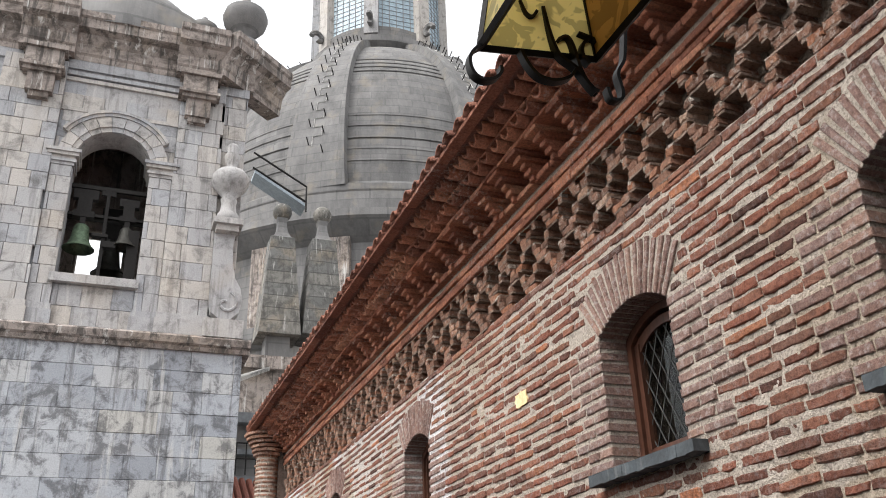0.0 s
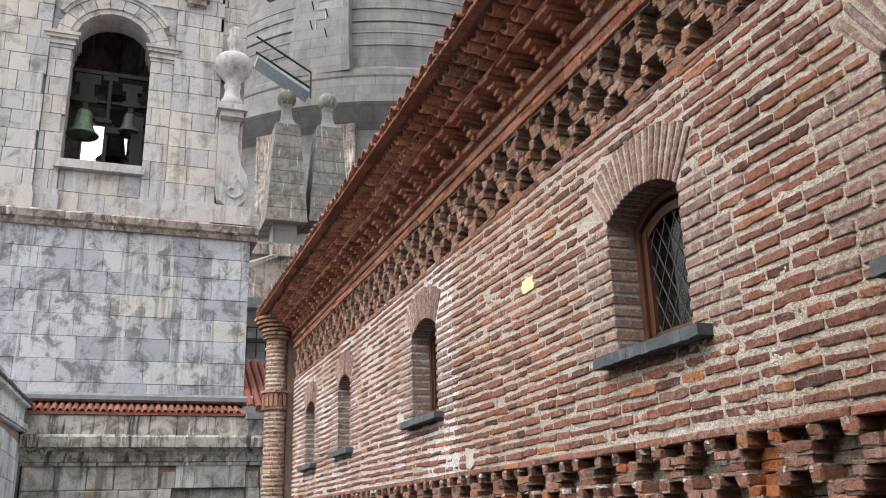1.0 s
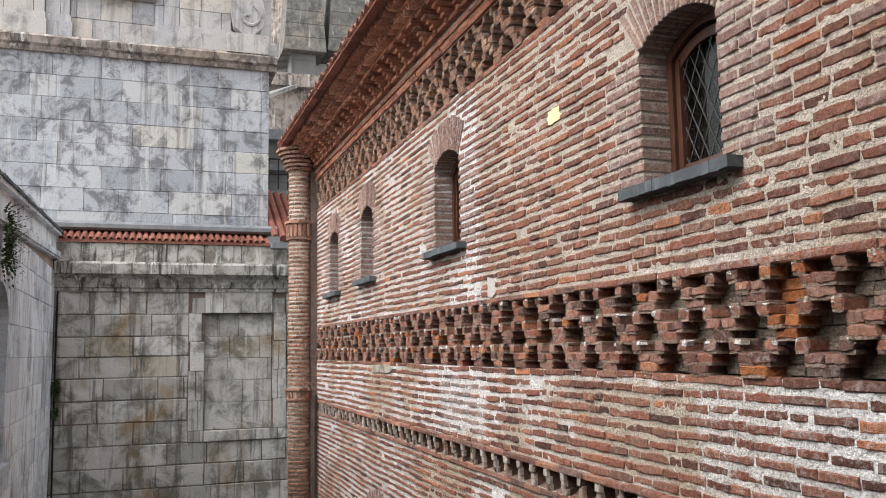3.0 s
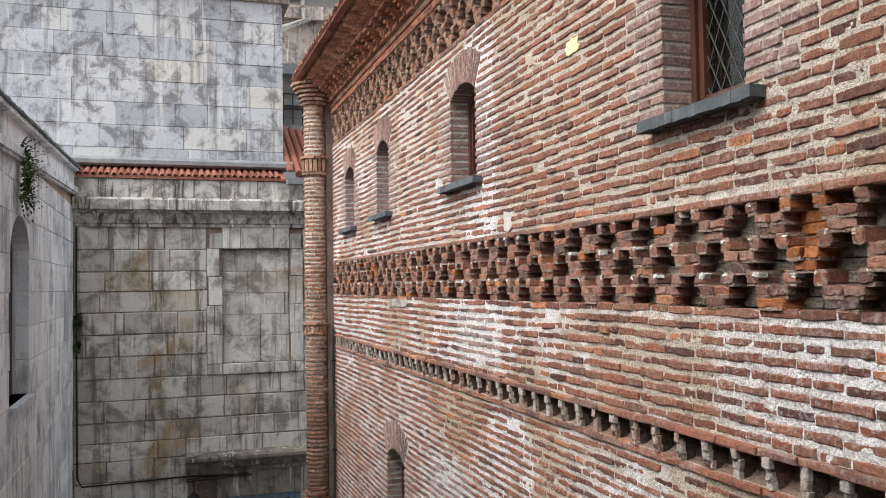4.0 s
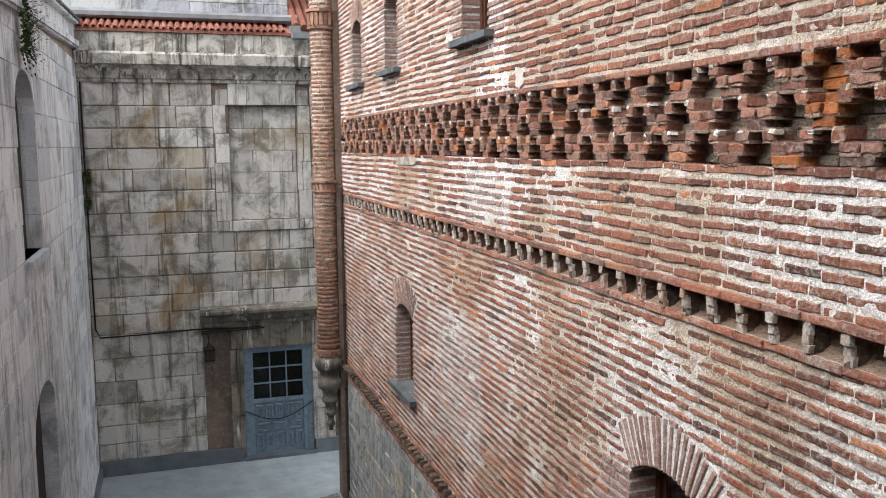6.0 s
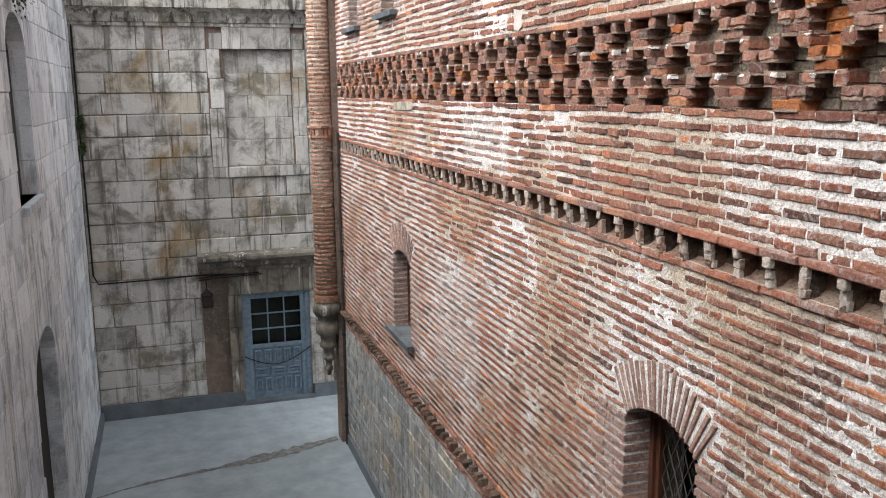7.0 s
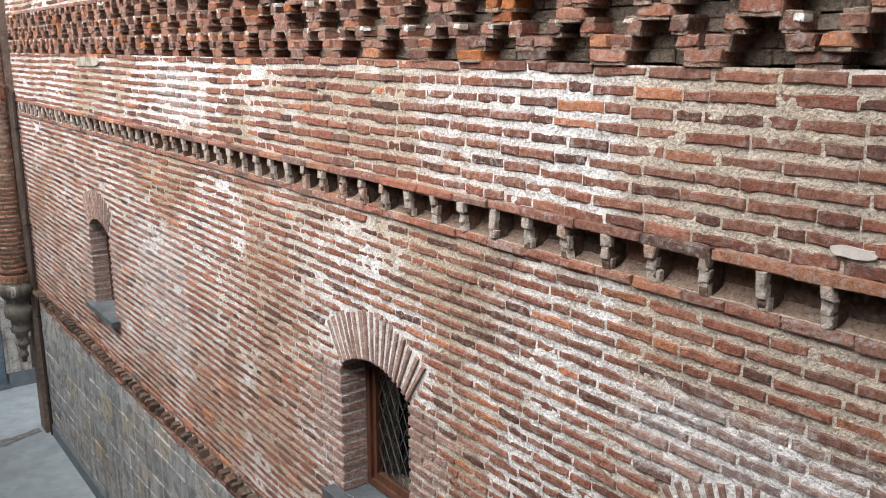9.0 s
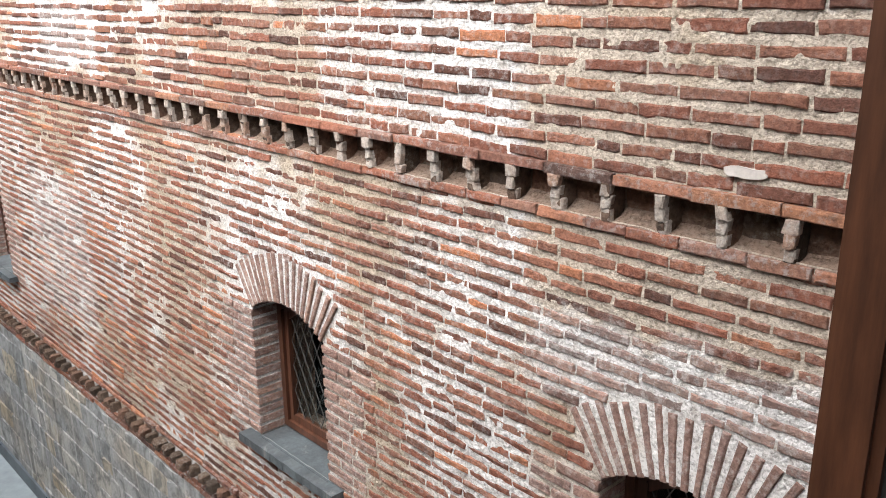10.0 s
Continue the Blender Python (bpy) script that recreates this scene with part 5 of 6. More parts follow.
for x0, x1, sd in ((-6.5, -5.1, 43), (-2.4, -1.3, 44)):
    ashlar(tower, "y", BF, x0, x1, [13.9, 14.3, 14.75, 15.2, 15.65, 16.1, 16.6, 17.05, 17.5, 17.95, 18.4, 18.8, 19.2, 19.75, 20.2], (0.4, 0.75), BELFRY_STONE, proud=0.14, seed=sd)
    part("pilaster_base", Shape().box(x0 - 0.05, x1 + 0.05, BF - 0.22, BF + 0.3, 13.4, 13.75).box(x0 - 0.02, x1 + 0.02, BF - 0.18, BF + 0.3, 13.75, 13.9), BELFRY_STONE, tower)
ashlar(tower, "y", BF, BELL[0], BELL[1], [13.4, 13.9, 14.4], (0.45, 0.7), BELFRY_STONE, seed=45)
part("sill", Shape().box(BELL[0] - 0.1, BELL[1] + 0.06, BF - 0.16, BF + 0.7, 14.42, 14.62), BELFRY_STONE, tower, "stone belfry sill")
ashlar(tower, "y", BF, -5.1, -2.4, [17.74, 18.15, 18.6, 19.0, 19.4], (0.4, 0.7), BELFRY_STONE, [(-5.02, -2.52, 17.6, 18.3), (-4.75, -2.8, 18.2, 18.8), (-4.3, -3.2, 18.5, 19.0)], seed=46)
spandrel = Shape()
for z0, z1, e in ((18.9, 19.0, 0.02), (19.75, 19.85, 0.04), (19.9, 20.0, 0.07)):
    spandrel.box(-5.1, -2.4, BF - e, BF + 0.05, z0, z1)
part("panel_moulding", spandrel, BELFRY_STONE, tower)
for cx in (-5.62, -1.98):
    br = Shape()
    for za, zb, w, e in ((18.95, 19.1, 0.22, 0.3), (19.1, 19.6, 0.3, 0.36), (19.6, 19.7, 0.42, 0.44), (19.7, 19.78, 0.5, 0.52), (19.78, 20.25, 0.42, 0.44), (20.25, 20.37, 0.5, 0.52)):
        br.box(cx - w, cx + w, BF - e, BF, za, zb)
    part("bracket", br, CORNICE_STONE, tower, "moulded stone bracket")


def cornice_run(y_front, x0, x1, z):
    prof = [(BF + 0.3, z), (y_front + 0.42, z), (y_front + 0.42, z + 0.12), (y_front + 0.38, z + 0.16), (y_front + 0.36, z + 0.34), (y_front + 0.26, z + 0.44), (y_front + 0.22, z + 0.5), (y_front + 0.05, z + 0.56), (y_front + 0.05, z + 0.74), (y_front, z + 0.78), (y_front, z + 0.9), (BF + 0.3, z + 0.98)]
    return Shape().prism([(y, z + 1.4 * (v - z)) for y, v in prof], "x", x0, x1)


part("frieze_block", Shape().box(-6.95, -0.7, BF - 0.05, BF + 0.4, 20.1, 20.36), BELFRY_STONE, tower)
part("cornice", cornice_run(20.28, -7.0, -0.6, 20.35), CORNICE_STONE, tower, "deep moulded cornice with dark stains")
for x0, x1 in ((-6.25, -5.0), (-2.6, -1.35)):
    part("cornice", cornice_run(19.98, x0, x1, 20.36), CORNICE_STONE, tower)
diag = cornice_run(20.2, -1.1, 1.1, 20.355)
tm = Matrix.Translation((-0.75, 20.95, 0)) @ Matrix.Rotation(radians(40), 4, "Z") @ Matrix.Translation((0.1, -20.75, 0))
diag.v = [tuple(tm @ Vector(p)) for p in diag.v]
part("cornice", diag, CORNICE_STONE, tower)
part("corner_pier", Shape().box(-1.35, -0.72, BF + 0.02, 22.3, 13.36, 20.4), BELFRY_STONE, tower)
ashlar(tower, "y", BF, -1.3, -0.72, [13.4, 13.85, 14.3, 14.75, 15.2, 15.65, 16.1, 16.6, 17.05, 17.5, 17.95, 18.4, 18.8, 19.2, 19.75, 20.2], (0.35, 0.58), BELFRY_STONE, seed=47)
part("baluster", Shape().lathe([(0, 0), (0.26, 0), (0.26, 0.2), (0.2, 0.28), (0.17, 0.5), (0.2, 0.62), (0.16, 0.7), (0.25, 0.8), (0.4, 0.96), (0.46, 1.12), (0.45, 1.25), (0.36, 1.38), (0.16, 1.42), (0.13, 1.6), (0.17, 1.72), (0.19, 1.85), (0.12, 2.0), (0.16, 2.12), (0.1, 2.2), (0, 2.2)], (-1.04, 20.45, 16.25), 22), BELFRY_STONE, tower, "turned stone baluster urn", True)
part("baluster_shelf", Shape().box(-1.38, -0.7, 20.1, 20.8, 16.1, 16.25).box(-1.3, -0.78, 20.2, 20.8, 15.95, 16.1), BELFRY_STONE, tower)
scroll = Shape()
outline = [(-1.3, 15.95), (-0.82, 15.95), (-0.86, 15.6), (-0.84, 15.2), (-0.76, 14.85), (-0.62, 14.6), (-0.56, 14.3), (-0.62, 14.0), (-0.82, 13.8), (-1.05, 13.8), (-1.25, 13.95), (-1.3, 14.2)]
scroll.prism(outline, "y", 20.42, 20.8)
part("volute", scroll, BELFRY_STONE, tower, "carved stone scroll bracket")
sp = Shape()
sp.tube([(-0.93 + (0.3 - 0.022 * i) * math.cos(-0.5 * i + 1.2), 20.41, 14.2 + (0.3 - 0.022 * i) * math.sin(-0.5 * i + 1.2)) for i in range(13)], 0.04, 6)
part("volute_spiral", sp, BELFRY_STONE, tower)
part("plinth", Shape().box(-1.4, -0.5, 20.38, 22.0, 13.36, 13.8), BELFRY_STONE, tower)
part("tower_roof", Shape().lathe([(2.75, -0.7), (2.75, 0.3), (2.5, 0.4), (2.3, 0.5), (2.15, 0.8), (1.7, 1.4), (1.0, 1.8), (0, 1.95)], (-3.9, 23.0, 22.1), 32), DOME, tower, "low rounded stone roof", True)
for cx, cy, k in ((-0.95, 20.85, 1.4), (-2.0, 21.2, 0.95)):
    part("finial", Shape().lathe([(r_ * k, z_ * k) for r_, z_ in ((0, 0), (0.3, 0), (0.3, 0.3), (0.16, 0.36), (0.13, 0.46), (0.24, 0.56), (0.4, 0.76), (0.44, 0.92), (0.4, 1.06), (0.25, 1.2), (0.1, 1.26), (0.08, 1.4), (0, 1.45))], (cx, cy, 21.5), 20), DOME, tower, "dark stone urn finial", True)
frame_ = thing("belfry_stand", "rusty iron stand that carries the bells", "stand", at=(-3.77, 21.3, 14.62))
part("beam", Shape().box(-0.9, 0.9, -0.04, 0.04, 2.5, 2.6), IRON, frame_)
part("post", Shape().box(-0.04, 0.04, -0.04, 0.04, 0, 2.5).box(-0.16, 0.16, -0.03, 0.03, 2.38, 2.5), IRON, frame_)
part("beam", Shape().box(-0.9, 0.9, 0.1, 0.2, 1.75, 1.9), IRON, frame_)
part("gear", Shape().box(0.0, 0.3, -0.1, 0.1, 1.0, 1.15).box(-0.25, 0.1, -0.1, 0.1, 1.25, 1.33).box(0.55, 0.8, -0.1, 0.4, 0.0, 1.5), IRON, frame_)
for bx, by, bz, br, mat_, lab in ((-4.27, 21.35, 15.55, 0.36, BRONZE, "green patinated bronze bell under an iron headstock"), (-3.28, 21.35, 15.72, 0.29, DARK_BRONZE, "dark bronze bell under an iron headstock"), (-3.62, 23.7, 15.95, 0.44, DARK_BRONZE, "large dark bronze bell at the back of the belfry")):
    bell = thing("bell", lab, "bell", "tower bells", at=(bx, by, bz))
    k = br / 0.36
    part("bell_body", Shape().lathe([(0, 0.62 * k), (0.12 * k, 0.62 * k), (0.17 * k, 0.56 * k), (0.19 * k, 0.4 * k), (0.22 * k, 0.2 * k), (0.29 * k, 0.06 * k), (0.36 * k, 0.0), (0.34 * k, -0.02), (0.2 * k, 0.1 * k), (0.14 * k, 0.5 * k), (0, 0.52 * k)], (0, 0, 0), 24), mat_, bell, "", True)
    part("headstock", Shape().box(-0.06, 0.06, -0.06, 0.06, 0.6 * k, 0.85 * k).box(-0.24 * k, 0.24 * k, -0.08, 0.08, 0.82 * k, 0.98 * k).box(-0.16 * k, 0.16 * k, -0.08, 0.08, 0.98 * k, 1.3 * k).box(-0.28 * k, 0.28 * k, -0.08, 0.08, 1.3 * k, 1.55 * k).box(-0.55 * k, 0.55 * k, -0.04, 0.04, 0.86 * k, 0.93 * k), IRON, bell)

# ---- the domed church behind ----
church = thing("domed_church", "great grey stone church dome with broad ribs and a glazed lantern", "church")
DX, DY, DR = 12.5, 52.0, 12.6
prof = []
rows_n = 34
DZ0, DH = 29.4, 16.2
for i in range(rows_n + 1):
    s = i / rows_n
    g = s * radians(76)
    rr, zz = DR * math.cos(g), DH * math.sin(g) / math.sin(radians(76))
    prof.append((rr, zz))
    if i < rows_n:
        prof.append((rr - 0.09, zz + 0.03))
part("dome_shell", Shape().lathe(prof, (DX, DY, DZ0), 64), DOME, church, "coursed grey stone dome")
for k in range(8):
    g = radians(-90 - 33 + 45 * k)
    s = Shape()
    strip_v = []
    for i in range(rows_n + 1):
        t_ = i / rows_n
        e = t_ * radians(76)
        rr, zz = DR * math.cos(e), DZ0 + DH * math.sin(e) / math.sin(radians(76))
        half = 1.75 * (1 - 0.62 * t_)
        nx, nz = math.cos(e), math.sin(e)
        for lift in (0.45, -0.2):
            for sd in (-1, 1):
                strip_v.append((DX + (rr + lift * nx) * math.cos(g) - sd * half * math.sin(g), DY + (rr + lift * nx) * math.sin(g) + sd * half * math.cos(g), zz + lift * nz))
    f_ = []
    for i in range(rows_n):
        a, b = 4 * i, 4 * (i + 1)
        f_ += [(a, a + 1, b + 1, b), (a, b, b + 2, a + 2), (a + 1, a + 3, b + 3, b + 1)]
    rib = part("rib", s.add(strip_v, f_), DOME, church, "broad stone rib")
    for i in range(3, 32 if k in (0, 1, 7) else 3):
        t_ = i / 33
        e = t_ * radians(76)
        rr, zz = DR * math.cos(e) + 0.45, DZ0 + DH * math.sin(e) / math.sin(radians(76)) + 0.2
        off = 0.45 * (1 if i % 2 else -1) * (1 - 0.4 * t_)
        o_ = Vector((DX + rr * math.cos(g) - off * math.sin(g), DY + rr * math.sin(g) + off * math.cos(g), zz))
        part("rung", Shape().tube([o_, o_ + Vector((0.35 * math.cos(g), 0.35 * math.sin(g), 0.3))], 0.035, 5), IRON, rib)
    line = []
    for i in range(4, 31 if k in (0, 1, 7) else 4):
        for q in (i, i + 1):
            e = q / 33 * radians(76)
            rr, zz = DR * math.cos(e) + 0.47 * math.cos(e), DZ0 + DH * math.sin(e) / math.sin(radians(76)) + 0.47 * math.sin(e)
            off = (0.3 if i % 2 else -0.25) * (1 - 0.4 * i / 33)
            line.append((DX + rr * math.cos(g) - off * math.sin(g), DY + rr * math.sin(g) + off * math.cos(g), zz))
    if line:
        part("pointed_joint", Shape().tube(line, 0.035, 4), REPOINT, rib, "white repointed joint")
for zz in (1.8, 2.6, 3.4, 4.3, 5.1, 9.4, 9.9, 10.4, 10.9):
    e = math.asin(min(zz / DH * math.sin(radians(76)), 1))
    rr = DR * math.cos(e)
    part("dome_moulding", Shape().lathe([(rr - 0.15, zz + 0.12), (rr + 0.005, zz + 0.05), (rr + 0.035, zz + 0.02), (rr + 0.03, zz - 0.03), (rr - 0.15, zz - 0.06)], (DX, DY, DZ0), 64), DOME, church, "thin curved stone moulding")
part("dome_rim", Shape().lathe([(DR - 0.5, -0.2), (DR + 0.3, -0.2), (DR + 0.45, 0.0), (DR + 0.45, 0.35), (DR + 0.1, 0.5), (DR - 0.3, 1.2)], (DX, DY, DZ0 - 0.3), 64), DOME, church)
part("drum", Shape().lathe([(DR + 1.0, -30.2), (DR + 1.0, -9.0), (DR + 1.7, -8.6), (DR + 1.7, -8.0), (DR + 0.7, -7.8), (DR + 0.7, -3.6), (DR + 1.2, -3.2), (DR + 1.9, -2.6), (DR + 1.9, -2.2), (DR + 0.4, -2.0), (DR + 0.4, -0.4), (DR - 0.5, -0.3)], (DX, DY, DZ0), 64), DOME, church, "stone drum with heavy cornices")
for k in range(10):
    g = radians(-165 + 16 * k)
    part("pilaster", Shape().box(DR + 0.5, DR + 1.1, -0.8, 0.8, DZ0 - 7.8, DZ0 - 3.4, Matrix.Translation((DX, DY, 0)) @ Matrix.Rotation(g, 4, "Z")), CORNICE_STONE, church)
LZ = DZ0 + DH
part("lantern_base", Shape().lathe([(4.6, -0.9), (5.4, -0.4), (5.4, 0.1), (4.9, 0.4), (4.9, 1.2)], (DX, DY, LZ), 48), DOME, church)
lantern = part("lantern", Shape().lathe([(4.4, 0.2), (4.4, 9.0), (5.0, 9.4), (5.0, 10)], (DX, DY, LZ), 48), BELFRY_STONE, church, "glazed stone lantern")
for k in range(8):
    g = radians(-90 - 24 + 45 * k)
    m = Matrix.Translation((DX, DY, LZ)) @ Matrix.Rotation(g, 4, "Z")
    part("pier", Shape().box(4.2, 5.2, -0.5, 0.5, 0.4, 9.0, m), BELFRY_STONE, lantern)
    c_ = Shape()
    c_.tube([tuple(m @ Vector((5.6 + 0.55 * math.cos(q / 3) * (1 - q / 22), 0.0, 1.2 + 0.55 * math.sin(q / 3) * (1 - q / 22)))) for q in range(16)], 0.2, 6)
    part("scroll", c_, DOME, lantern)
    m2 = Matrix.Translation((DX, DY, LZ)) @ Matrix.Rotation(g + radians(22.5), 4, "Z")
    part("glazing", Shape().box(4.35, 4.46, -1.35, 1.35, 1.2, 8.6, m2), LANTERN_GLASS, lantern, "pale blue-grey leaded glazing")
    for q in range(-2, 3):
        part("glazing_bar", Shape().box(4.45, 4.5, q * 0.52 - 0.025, q * 0.52 + 0.025, 1.2, 8.6, m2), LEADROOF, lantern)
    for q in range(18):
        part("glazing_bar", Shape().box(4.45, 4.49, -1.35, 1.35, 1.4 + q * 0.4, 1.43 + q * 0.4, m2), LEADROOF, lantern)
for ox, oy, oz, k in ((2.94, 36.0, 18.9, 1.0), (4.78, 36.0, 19.0, 1.02)):
    ob_ = thing("pinnacle", "tapering grey stone pinnacle with a ball on top", "pinnacle", "roof pinnacles", at=(ox, oy, 0))
    s = Shape()
    levels = [(0.86 * k, 0.0)] + [(0.86 * k - 0.36 * k * q / 8, 0.58 * q) for q in range(1, 9)] + [(0.38, 4.72), (0.27, 4.95), (0.21, 5.25), (0.19, 5.5), (0.25, 5.72)]
    for w_, z_ in levels:
        s.v += [(sx * w_, sy * w_, oz + z_) for sx, sy in ((-1, -1), (1, -1), (1, 1), (-1, 1))]
    for q in range(len(levels) - 1):
        s.f += [(4 * q + c, 4 * q + (c + 1) % 4, 4 * q + 4 + (c + 1) % 4, 4 * q + 4 + c) for c in range(4)]
    shaft = part("shaft", s, DOME, ob_)
    for q in range(8):
        a, b = levels[q][0] + 0.02, levels[q + 1][0] + 0.02
        za, zb = oz + levels[q][1] + 0.012, oz + levels[q + 1][1] - 0.012
        course = Shape().add([(sx * a, sy * a, za) for sx, sy in ((-1, -1), (1, -1), (1, 1), (-1, 1))] + [(sx * b, sy * b, zb) for sx, sy in ((-1, -1), (1, -1), (1, 1), (-1, 1))], [(0, 1, 5, 4), (1, 2, 6, 5), (2, 3, 7, 6), (3, 0, 4, 7), (4, 5, 6, 7), (3, 2, 1, 0)])
        part("block_course", course, PINNACLE, shaft)
    part("ball", Shape().lathe([(0.43 * math.sin(math.pi * q / 12), -0.43 * math.cos(math.pi * q / 12)) for q in range(13)], (0, 0, oz + 6.08), 22), PINNACLE, ob_, "", True)
    part("pedestal", Shape().box(-0.5, 0.5, -0.5, 0.5, oz - 1.3, oz).box(-0.9, 0.9, -0.9, 0.9, oz - 1.7, oz - 1.3).box(-0.8, 0.8, -0.8, 0.8, -0.4, oz - 1.7), DOME, ob_)
annex = thing("church_annex", "stepped grey stone annex between tower and brick house", "building")
part("body", Shape().box(-0.3, 6.0, 27.0, 33.0, -0.4, 13.0), DOME, annex)
part("body", Shape().box(0.6, 7.0, 33.0, 36.5, -0.4, 17.2).box(0.3, 7.2, 32.7, 36.8, 16.6, 17.0), CORNICE_STONE, annex)
part("eave_slab", Shape().box(-0.5, 1.6, 26.6, 33.0, 13.0, 13.3).box(-0.4, 1.2, 26.8, 30, 11.2, 11.5).box(-0.4, 1.2, 26.7, 30, 12.1, 12.25), LEADROOF, annex)
rail = thing("roof_railing", "dark metal railing on the annex roof", "railing", at=(-0.2, 26.6, 11.5))
for i in range(5):
    part("post", Shape().tube([(0.28 * i, 0, 0), (0.28 * i, 0, 0.9)], 0.02), IRON, rail)
for z in (0.45, 0.9):
    part("bar", Shape().tube([(0, 0, z), (1.12, 0, z)], 0.02), IRON, rail)
hood = thing("metal_hood", "pale sloping metal roof panel behind the tower", "roof panel", at=(0, 0, 0))
part("panel", Shape().add([(-0.3, 24.0, 13.4), (0.75, 24.0, 13.9), (0.75, 25.5, 14.3), (-0.3, 25.5, 13.9), (-0.3, 24.0, 13.3), (0.75, 24.0, 13.8), (0.75, 25.5, 14.2), (-0.3, 25.5, 13.8)], [(0, 1, 2, 3), (4, 7, 6, 5), (0, 4, 5, 1), (1, 5, 6, 2), (2, 6, 7, 3), (3, 7, 4, 0)]), TOWER_STONE, hood)
grate = thing("roof_walkway", "blue-grey metal walkway with black railings beside the dome", "walkway", at=(0, 0, 0))
part("deck", Shape().add([(1.6, 36, 27.0), (4.0, 36, 25.6), (4.0, 37.2, 25.7), (1.6, 37.2, 27.1), (1.6, 36, 26.85), (4.0, 36, 25.45), (4.0, 37.2, 25.55), (1.6, 37.2, 26.95)], [(0, 1, 2, 3), (4, 7, 6, 5), (0, 4, 5, 1), (1, 5, 6, 2), (2, 6, 7, 3), (3, 7, 4, 0)]), GRATING, grate)
for q in range(9):
    part("rung", Shape().tube([(1.7 + 0.27 * q, 35.97, 26.98 - 0.157 * q), (1.7 + 0.27 * q, 37.2, 27.08 - 0.157 * q)], 0.035), IRON, grate)
for k in (0.0, 0.8):
    part("rail", Shape().tube([(1.5, 36, 27.1 + k), (4.0, 36, 25.7 + k), (4.0, 36, 25.2)], 0.05), IRON, grate)

# ---- the building the camera looks from ----
view = thing("wall_viewpoint", "plain grey wall, unseen and oversized to block sky, with the open window looked out from", "wall", kind="structure")
# Out of view; height and width chosen to keep southern sky off side faces.
part("wall_body", pierced(Shape(), "y", 0.95, 1.4, -12.0, 6.0, -0.3, 12.5, [(-4.3, -1.72, 5.25, 7.9)]), GREY_ASHLAR, view)
part("room_behind", Shape().box(-5.3, 0.6, -3.0, -2.9, 4.0, 9.0).box(-5.3, 0.6, -2.9, 0.95, 4.9, 5.0).box(-5.3, 0.6, -2.9, 0.95, 8.6, 8.7).box(-5.3, -5.2, -2.9, 0.95, 4.9, 8.7).box(0.5, 0.6, -2.9, 0.95, 4.9, 8.7), SHADOW, view)
case = thing("window_9", "dark brown varnished casement window leaf standing open", "window", kind="structure", at=(-1.70, 1.4, 5.2))
part("window_frame", Shape().box(-0.02, 0.06, -0.1, 0.0, 0.0, 2.7), CASEMENT, case)
sash = part("sash", Shape().box(0, 0.055, 0.785, 0.86, 0.05, 2.68).box(0, 0.055, 0.0, 0.07, 0.05, 2.68).box(0, 0.055, 0.07, 0.785, 0.05, 0.13).box(0, 0.055, 0.07, 0.785, 2.6, 2.68), CASEMENT, case)
part("bead", Shape().box(0.012, 0.045, 0.767, 0.785, 0.13, 2.6), CASEMENT, sash)
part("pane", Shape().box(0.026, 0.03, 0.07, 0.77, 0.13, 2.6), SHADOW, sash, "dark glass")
lamp = thing("street_lantern", "black wrought iron lantern with amber flowered glass on scrolled iron straps", "lantern", at=(-2.115, 3.005, 8.1))
hh = 0.42
P0 = [Vector(q) for q in ((-0.143, -0.115, 0.0), (0.144, -0.16, 0.0), (0.144, 0.117, 0.0), (-0.143, 0.164, 0.0))]
P1 = [Vector((q.x * 0.62, q.y * 0.62, hh)) for q in P0]
for i in range(4):
    k = (i + 1) % 4
    part("glass_panel", Shape().add([tuple(q) for q in (P0[i] * 0.985, P0[k] * 0.985, P1[k] * 0.985, P1[i] * 0.985)], [(0, 1, 2, 3)]), AMBER if i > 1 else HONEY, lamp, "amber glass with etched flowers" if i == 2 else "honey-coloured glass")
bars = Shape()
for i in range(4):
    k = (i + 1) % 4
    bars.tube([P0[i], P1[i]], 0.009, 4).tube([P0[i], P0[k]], 0.011, 4).tube([P1[i], P1[k]], 0.012, 4)
part("lantern_frame", bars, IRON, lamp)
part("lantern_roof", Shape().lathe([(0.2, hh), (0.14, hh + 0.1), (0.05, hh + 0.2), (0.03, hh + 0.3), (0, hh + 0.3)], (0, 0, 0), 4, radians(36), radians(396)), IRON, lamp)


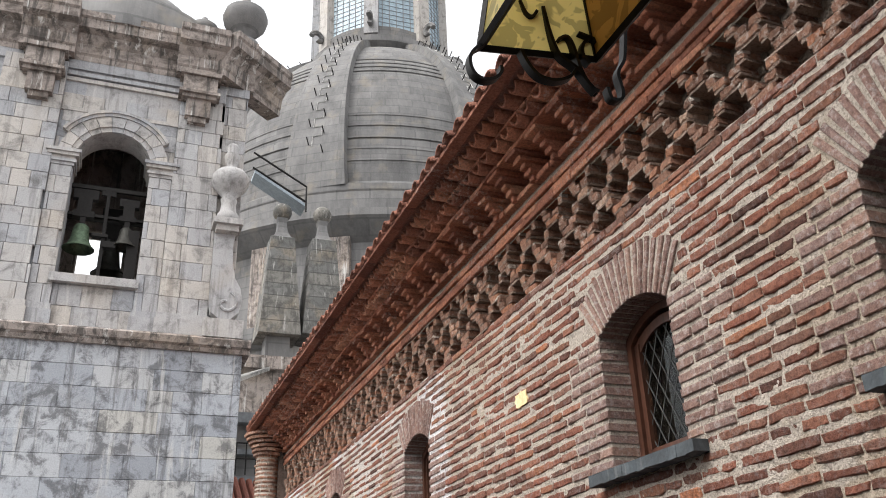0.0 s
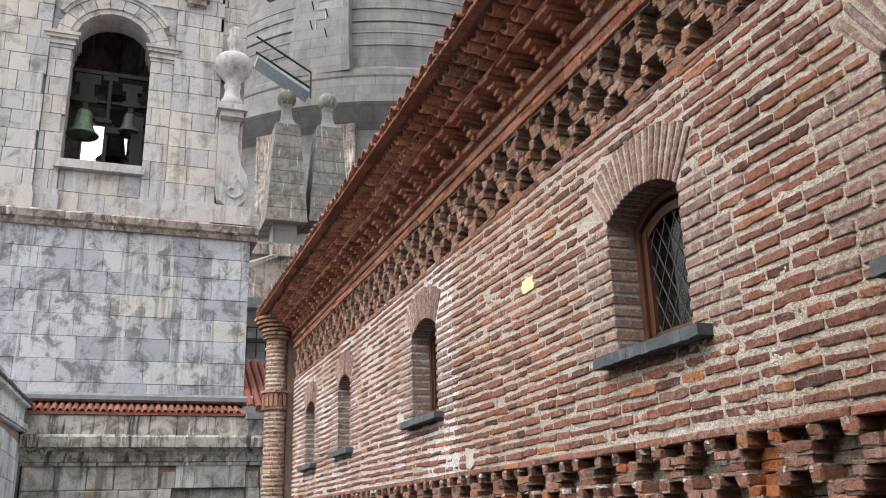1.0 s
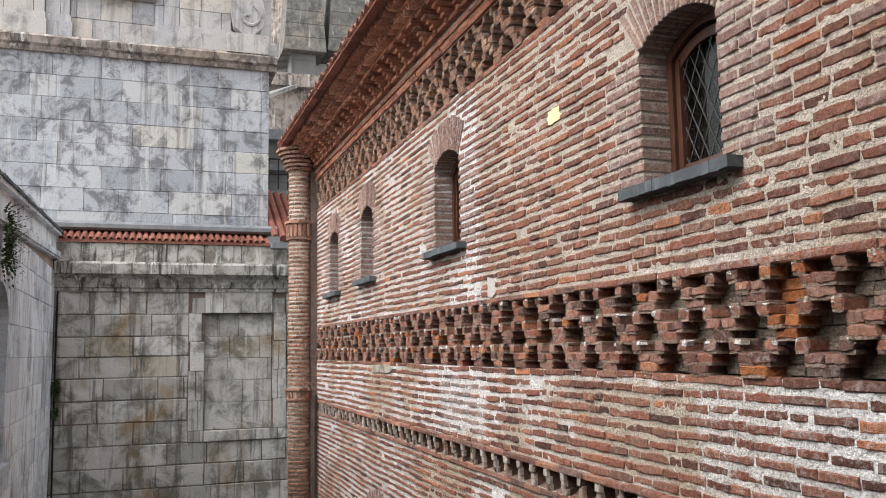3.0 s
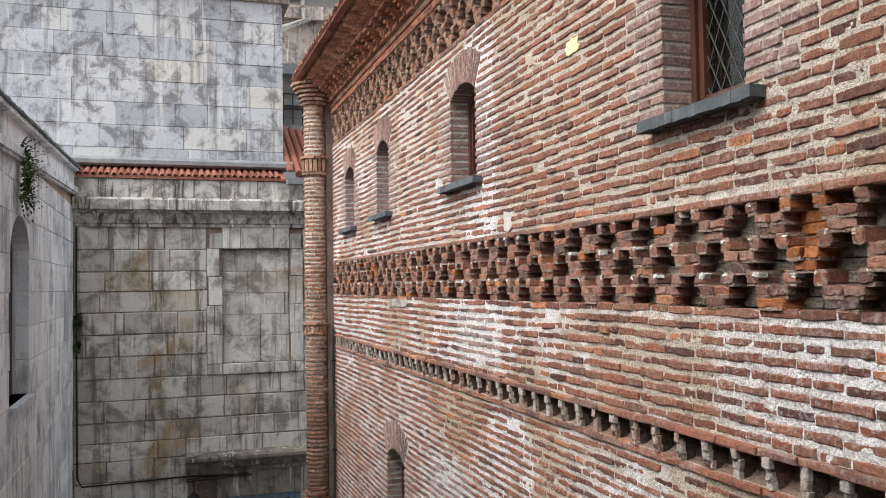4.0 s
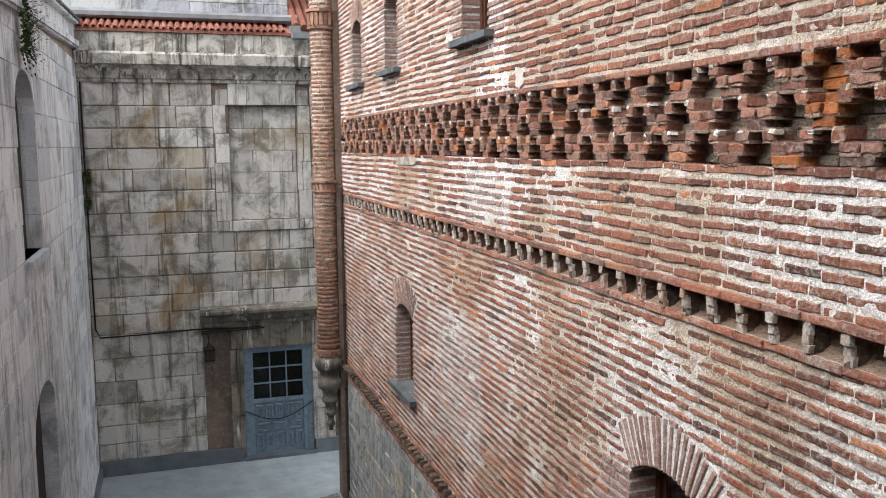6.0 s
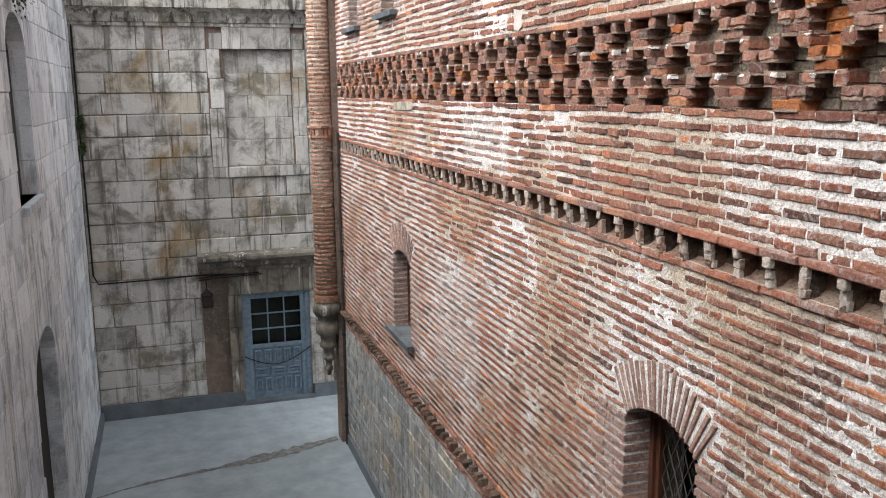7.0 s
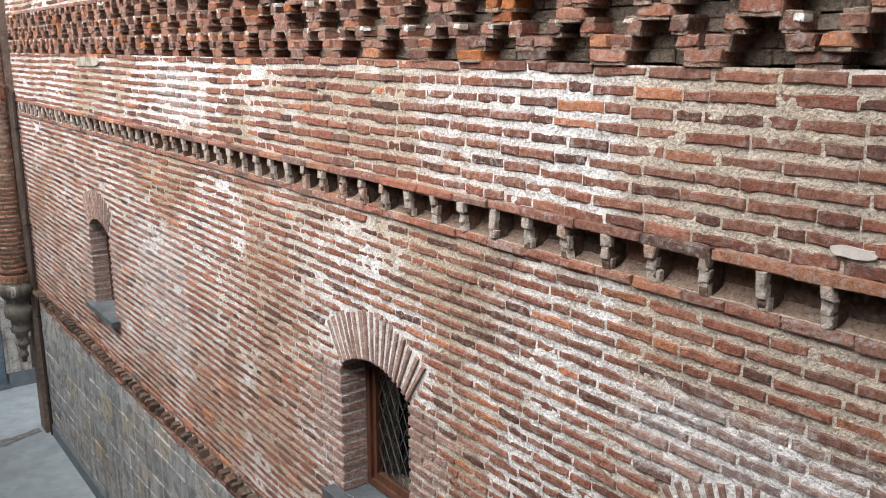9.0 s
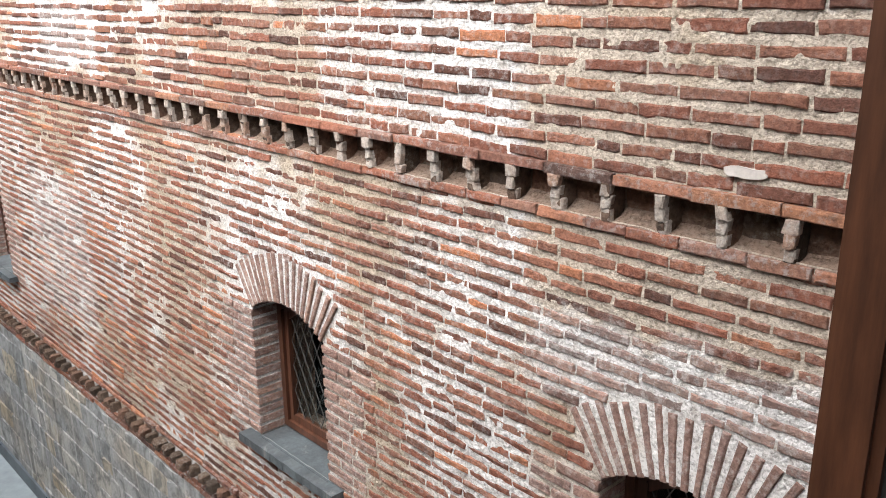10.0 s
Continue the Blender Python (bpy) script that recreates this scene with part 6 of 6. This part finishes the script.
def strap(points, width=0.011, thick=0.004):
    """A flat iron strap bent along points (along the back rim, up) in the plane of the back panel."""
    e1 = (P0[2] - P0[3]).normalized()
    n = len(points)
    fine = []
    for i in range(n - 1):
        q = [points[max(0, min(n - 1, i + k))] for k in (-1, 0, 1, 2)]
        for m in range(5):
            t = m / 5
            fine.append(tuple(0.5 * (2 * q[1][c] + (q[2][c] - q[0][c]) * t + (2 * q[0][c] - 5 * q[1][c] + 4 * q[2][c] - q[3][c]) * t * t + (3 * q[1][c] - q[0][c] - 3 * q[2][c] + q[3][c]) * t ** 3) for c in (0, 1)))
    fine.append(points[-1])
    s = Shape()
    for i, (u, v) in enumerate(fine):
        u0, v0 = fine[max(i - 1, 0)]
        u1, v1 = fine[min(i + 1, len(fine) - 1)]
        l = math.hypot(u1 - u0, v1 - v0) or 1.0
        nu, nv = -(v1 - v0) / l * thick, (u1 - u0) / l * thick
        for y in (-width, width):
            for g in (-1, 1):
                s.v.append(tuple(P0[3] + e1 * (u + g * nu) + Vector((0, y - 0.012, v + g * nv))))
    for i in range(len(fine) - 1):
        a = 4 * i
        s.f += [(a, a + 4, a + 5, a + 1), (a + 2, a + 3, a + 7, a + 6), (a, a + 2, a + 6, a + 4), (a + 1, a + 5, a + 7, a + 3)]
    m = 4 * (len(fine) - 1)
    s.f += [(0, 1, 3, 2), (m, m + 2, m + 3, m + 1)]
    return s


for curve in (
    [(0.0, -0.005), (-0.022, -0.022), (-0.034, -0.05), (-0.028, -0.085), (-0.008, -0.103), (0.02, -0.1), (0.038, -0.082), (0.04, -0.062)],
    [(0.092, -0.01), (0.108, -0.05), (0.132, -0.08), (0.17, -0.088), (0.205, -0.075), (0.225, -0.05)],
    [(0.158, 0.13), (0.166, 0.07), (0.176, 0.02), (0.19, -0.015), (0.225, -0.045), (0.25, -0.085), (0.268, -0.11)],
    [(0.19, 0.035), (0.212, 0.045), (0.225, 0.015), (0.232, -0.03), (0.243, -0.07), (0.26, -0.1), (0.275, -0.108)],
    [(0.3, 0.02), (0.275, 0.048), (0.252, 0.03), (0.246, -0.002), (0.26, -0.03)],
    [(0.242, 0.06), (0.27, 0.05), (0.3, 0.035)],
    [(0.41, 0.14), (0.37, 0.09), (0.36, 0.04), (0.35, -0.01), (0.33, -0.05), (0.335, -0.1), (0.328, -0.125), (0.305, -0.125), (0.298, -0.095)],
    [(0.1, 0.14), (0.112, 0.105), (0.128, 0.095), (0.142, 0.115)],
):
    part("scroll", strap(curve), IRON, lamp, "flat wrought iron scroll")
part("bracket_arm", Shape().tube([(0, 0, hh + 0.28), (0.05, -0.4, 0.95), (0.1, -0.9, 1.05), (0.05, -1.3, 0.9), (0.03, -1.64, 0.5)], 0.016, 6).tube([(0.05, -1.3, 0.9), (0.05, -1.62, 1.0)], 0.016, 6), IRON, lamp)

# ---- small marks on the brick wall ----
# The yellow patch paints a reflected glow; the others are real marks.
for y, z, w, h_, mat_, lab in ((3.27, 5.985, 0.17, 0.045, LIMEPATCH, "white painted brick face in the wall"), (7.57, 8.57, 0.24, 0.12, LIGHT_SPOT, "pale yellow spot of light painted on the brick wall"), (12.8, 6.53, 1.0, 0.13, RUBBLE, "beige stone insert in the brick wall"), (8.9, 7.33, 0.2, 0.2, LIMEPATCH, "small white lime patch on the brick wall")):
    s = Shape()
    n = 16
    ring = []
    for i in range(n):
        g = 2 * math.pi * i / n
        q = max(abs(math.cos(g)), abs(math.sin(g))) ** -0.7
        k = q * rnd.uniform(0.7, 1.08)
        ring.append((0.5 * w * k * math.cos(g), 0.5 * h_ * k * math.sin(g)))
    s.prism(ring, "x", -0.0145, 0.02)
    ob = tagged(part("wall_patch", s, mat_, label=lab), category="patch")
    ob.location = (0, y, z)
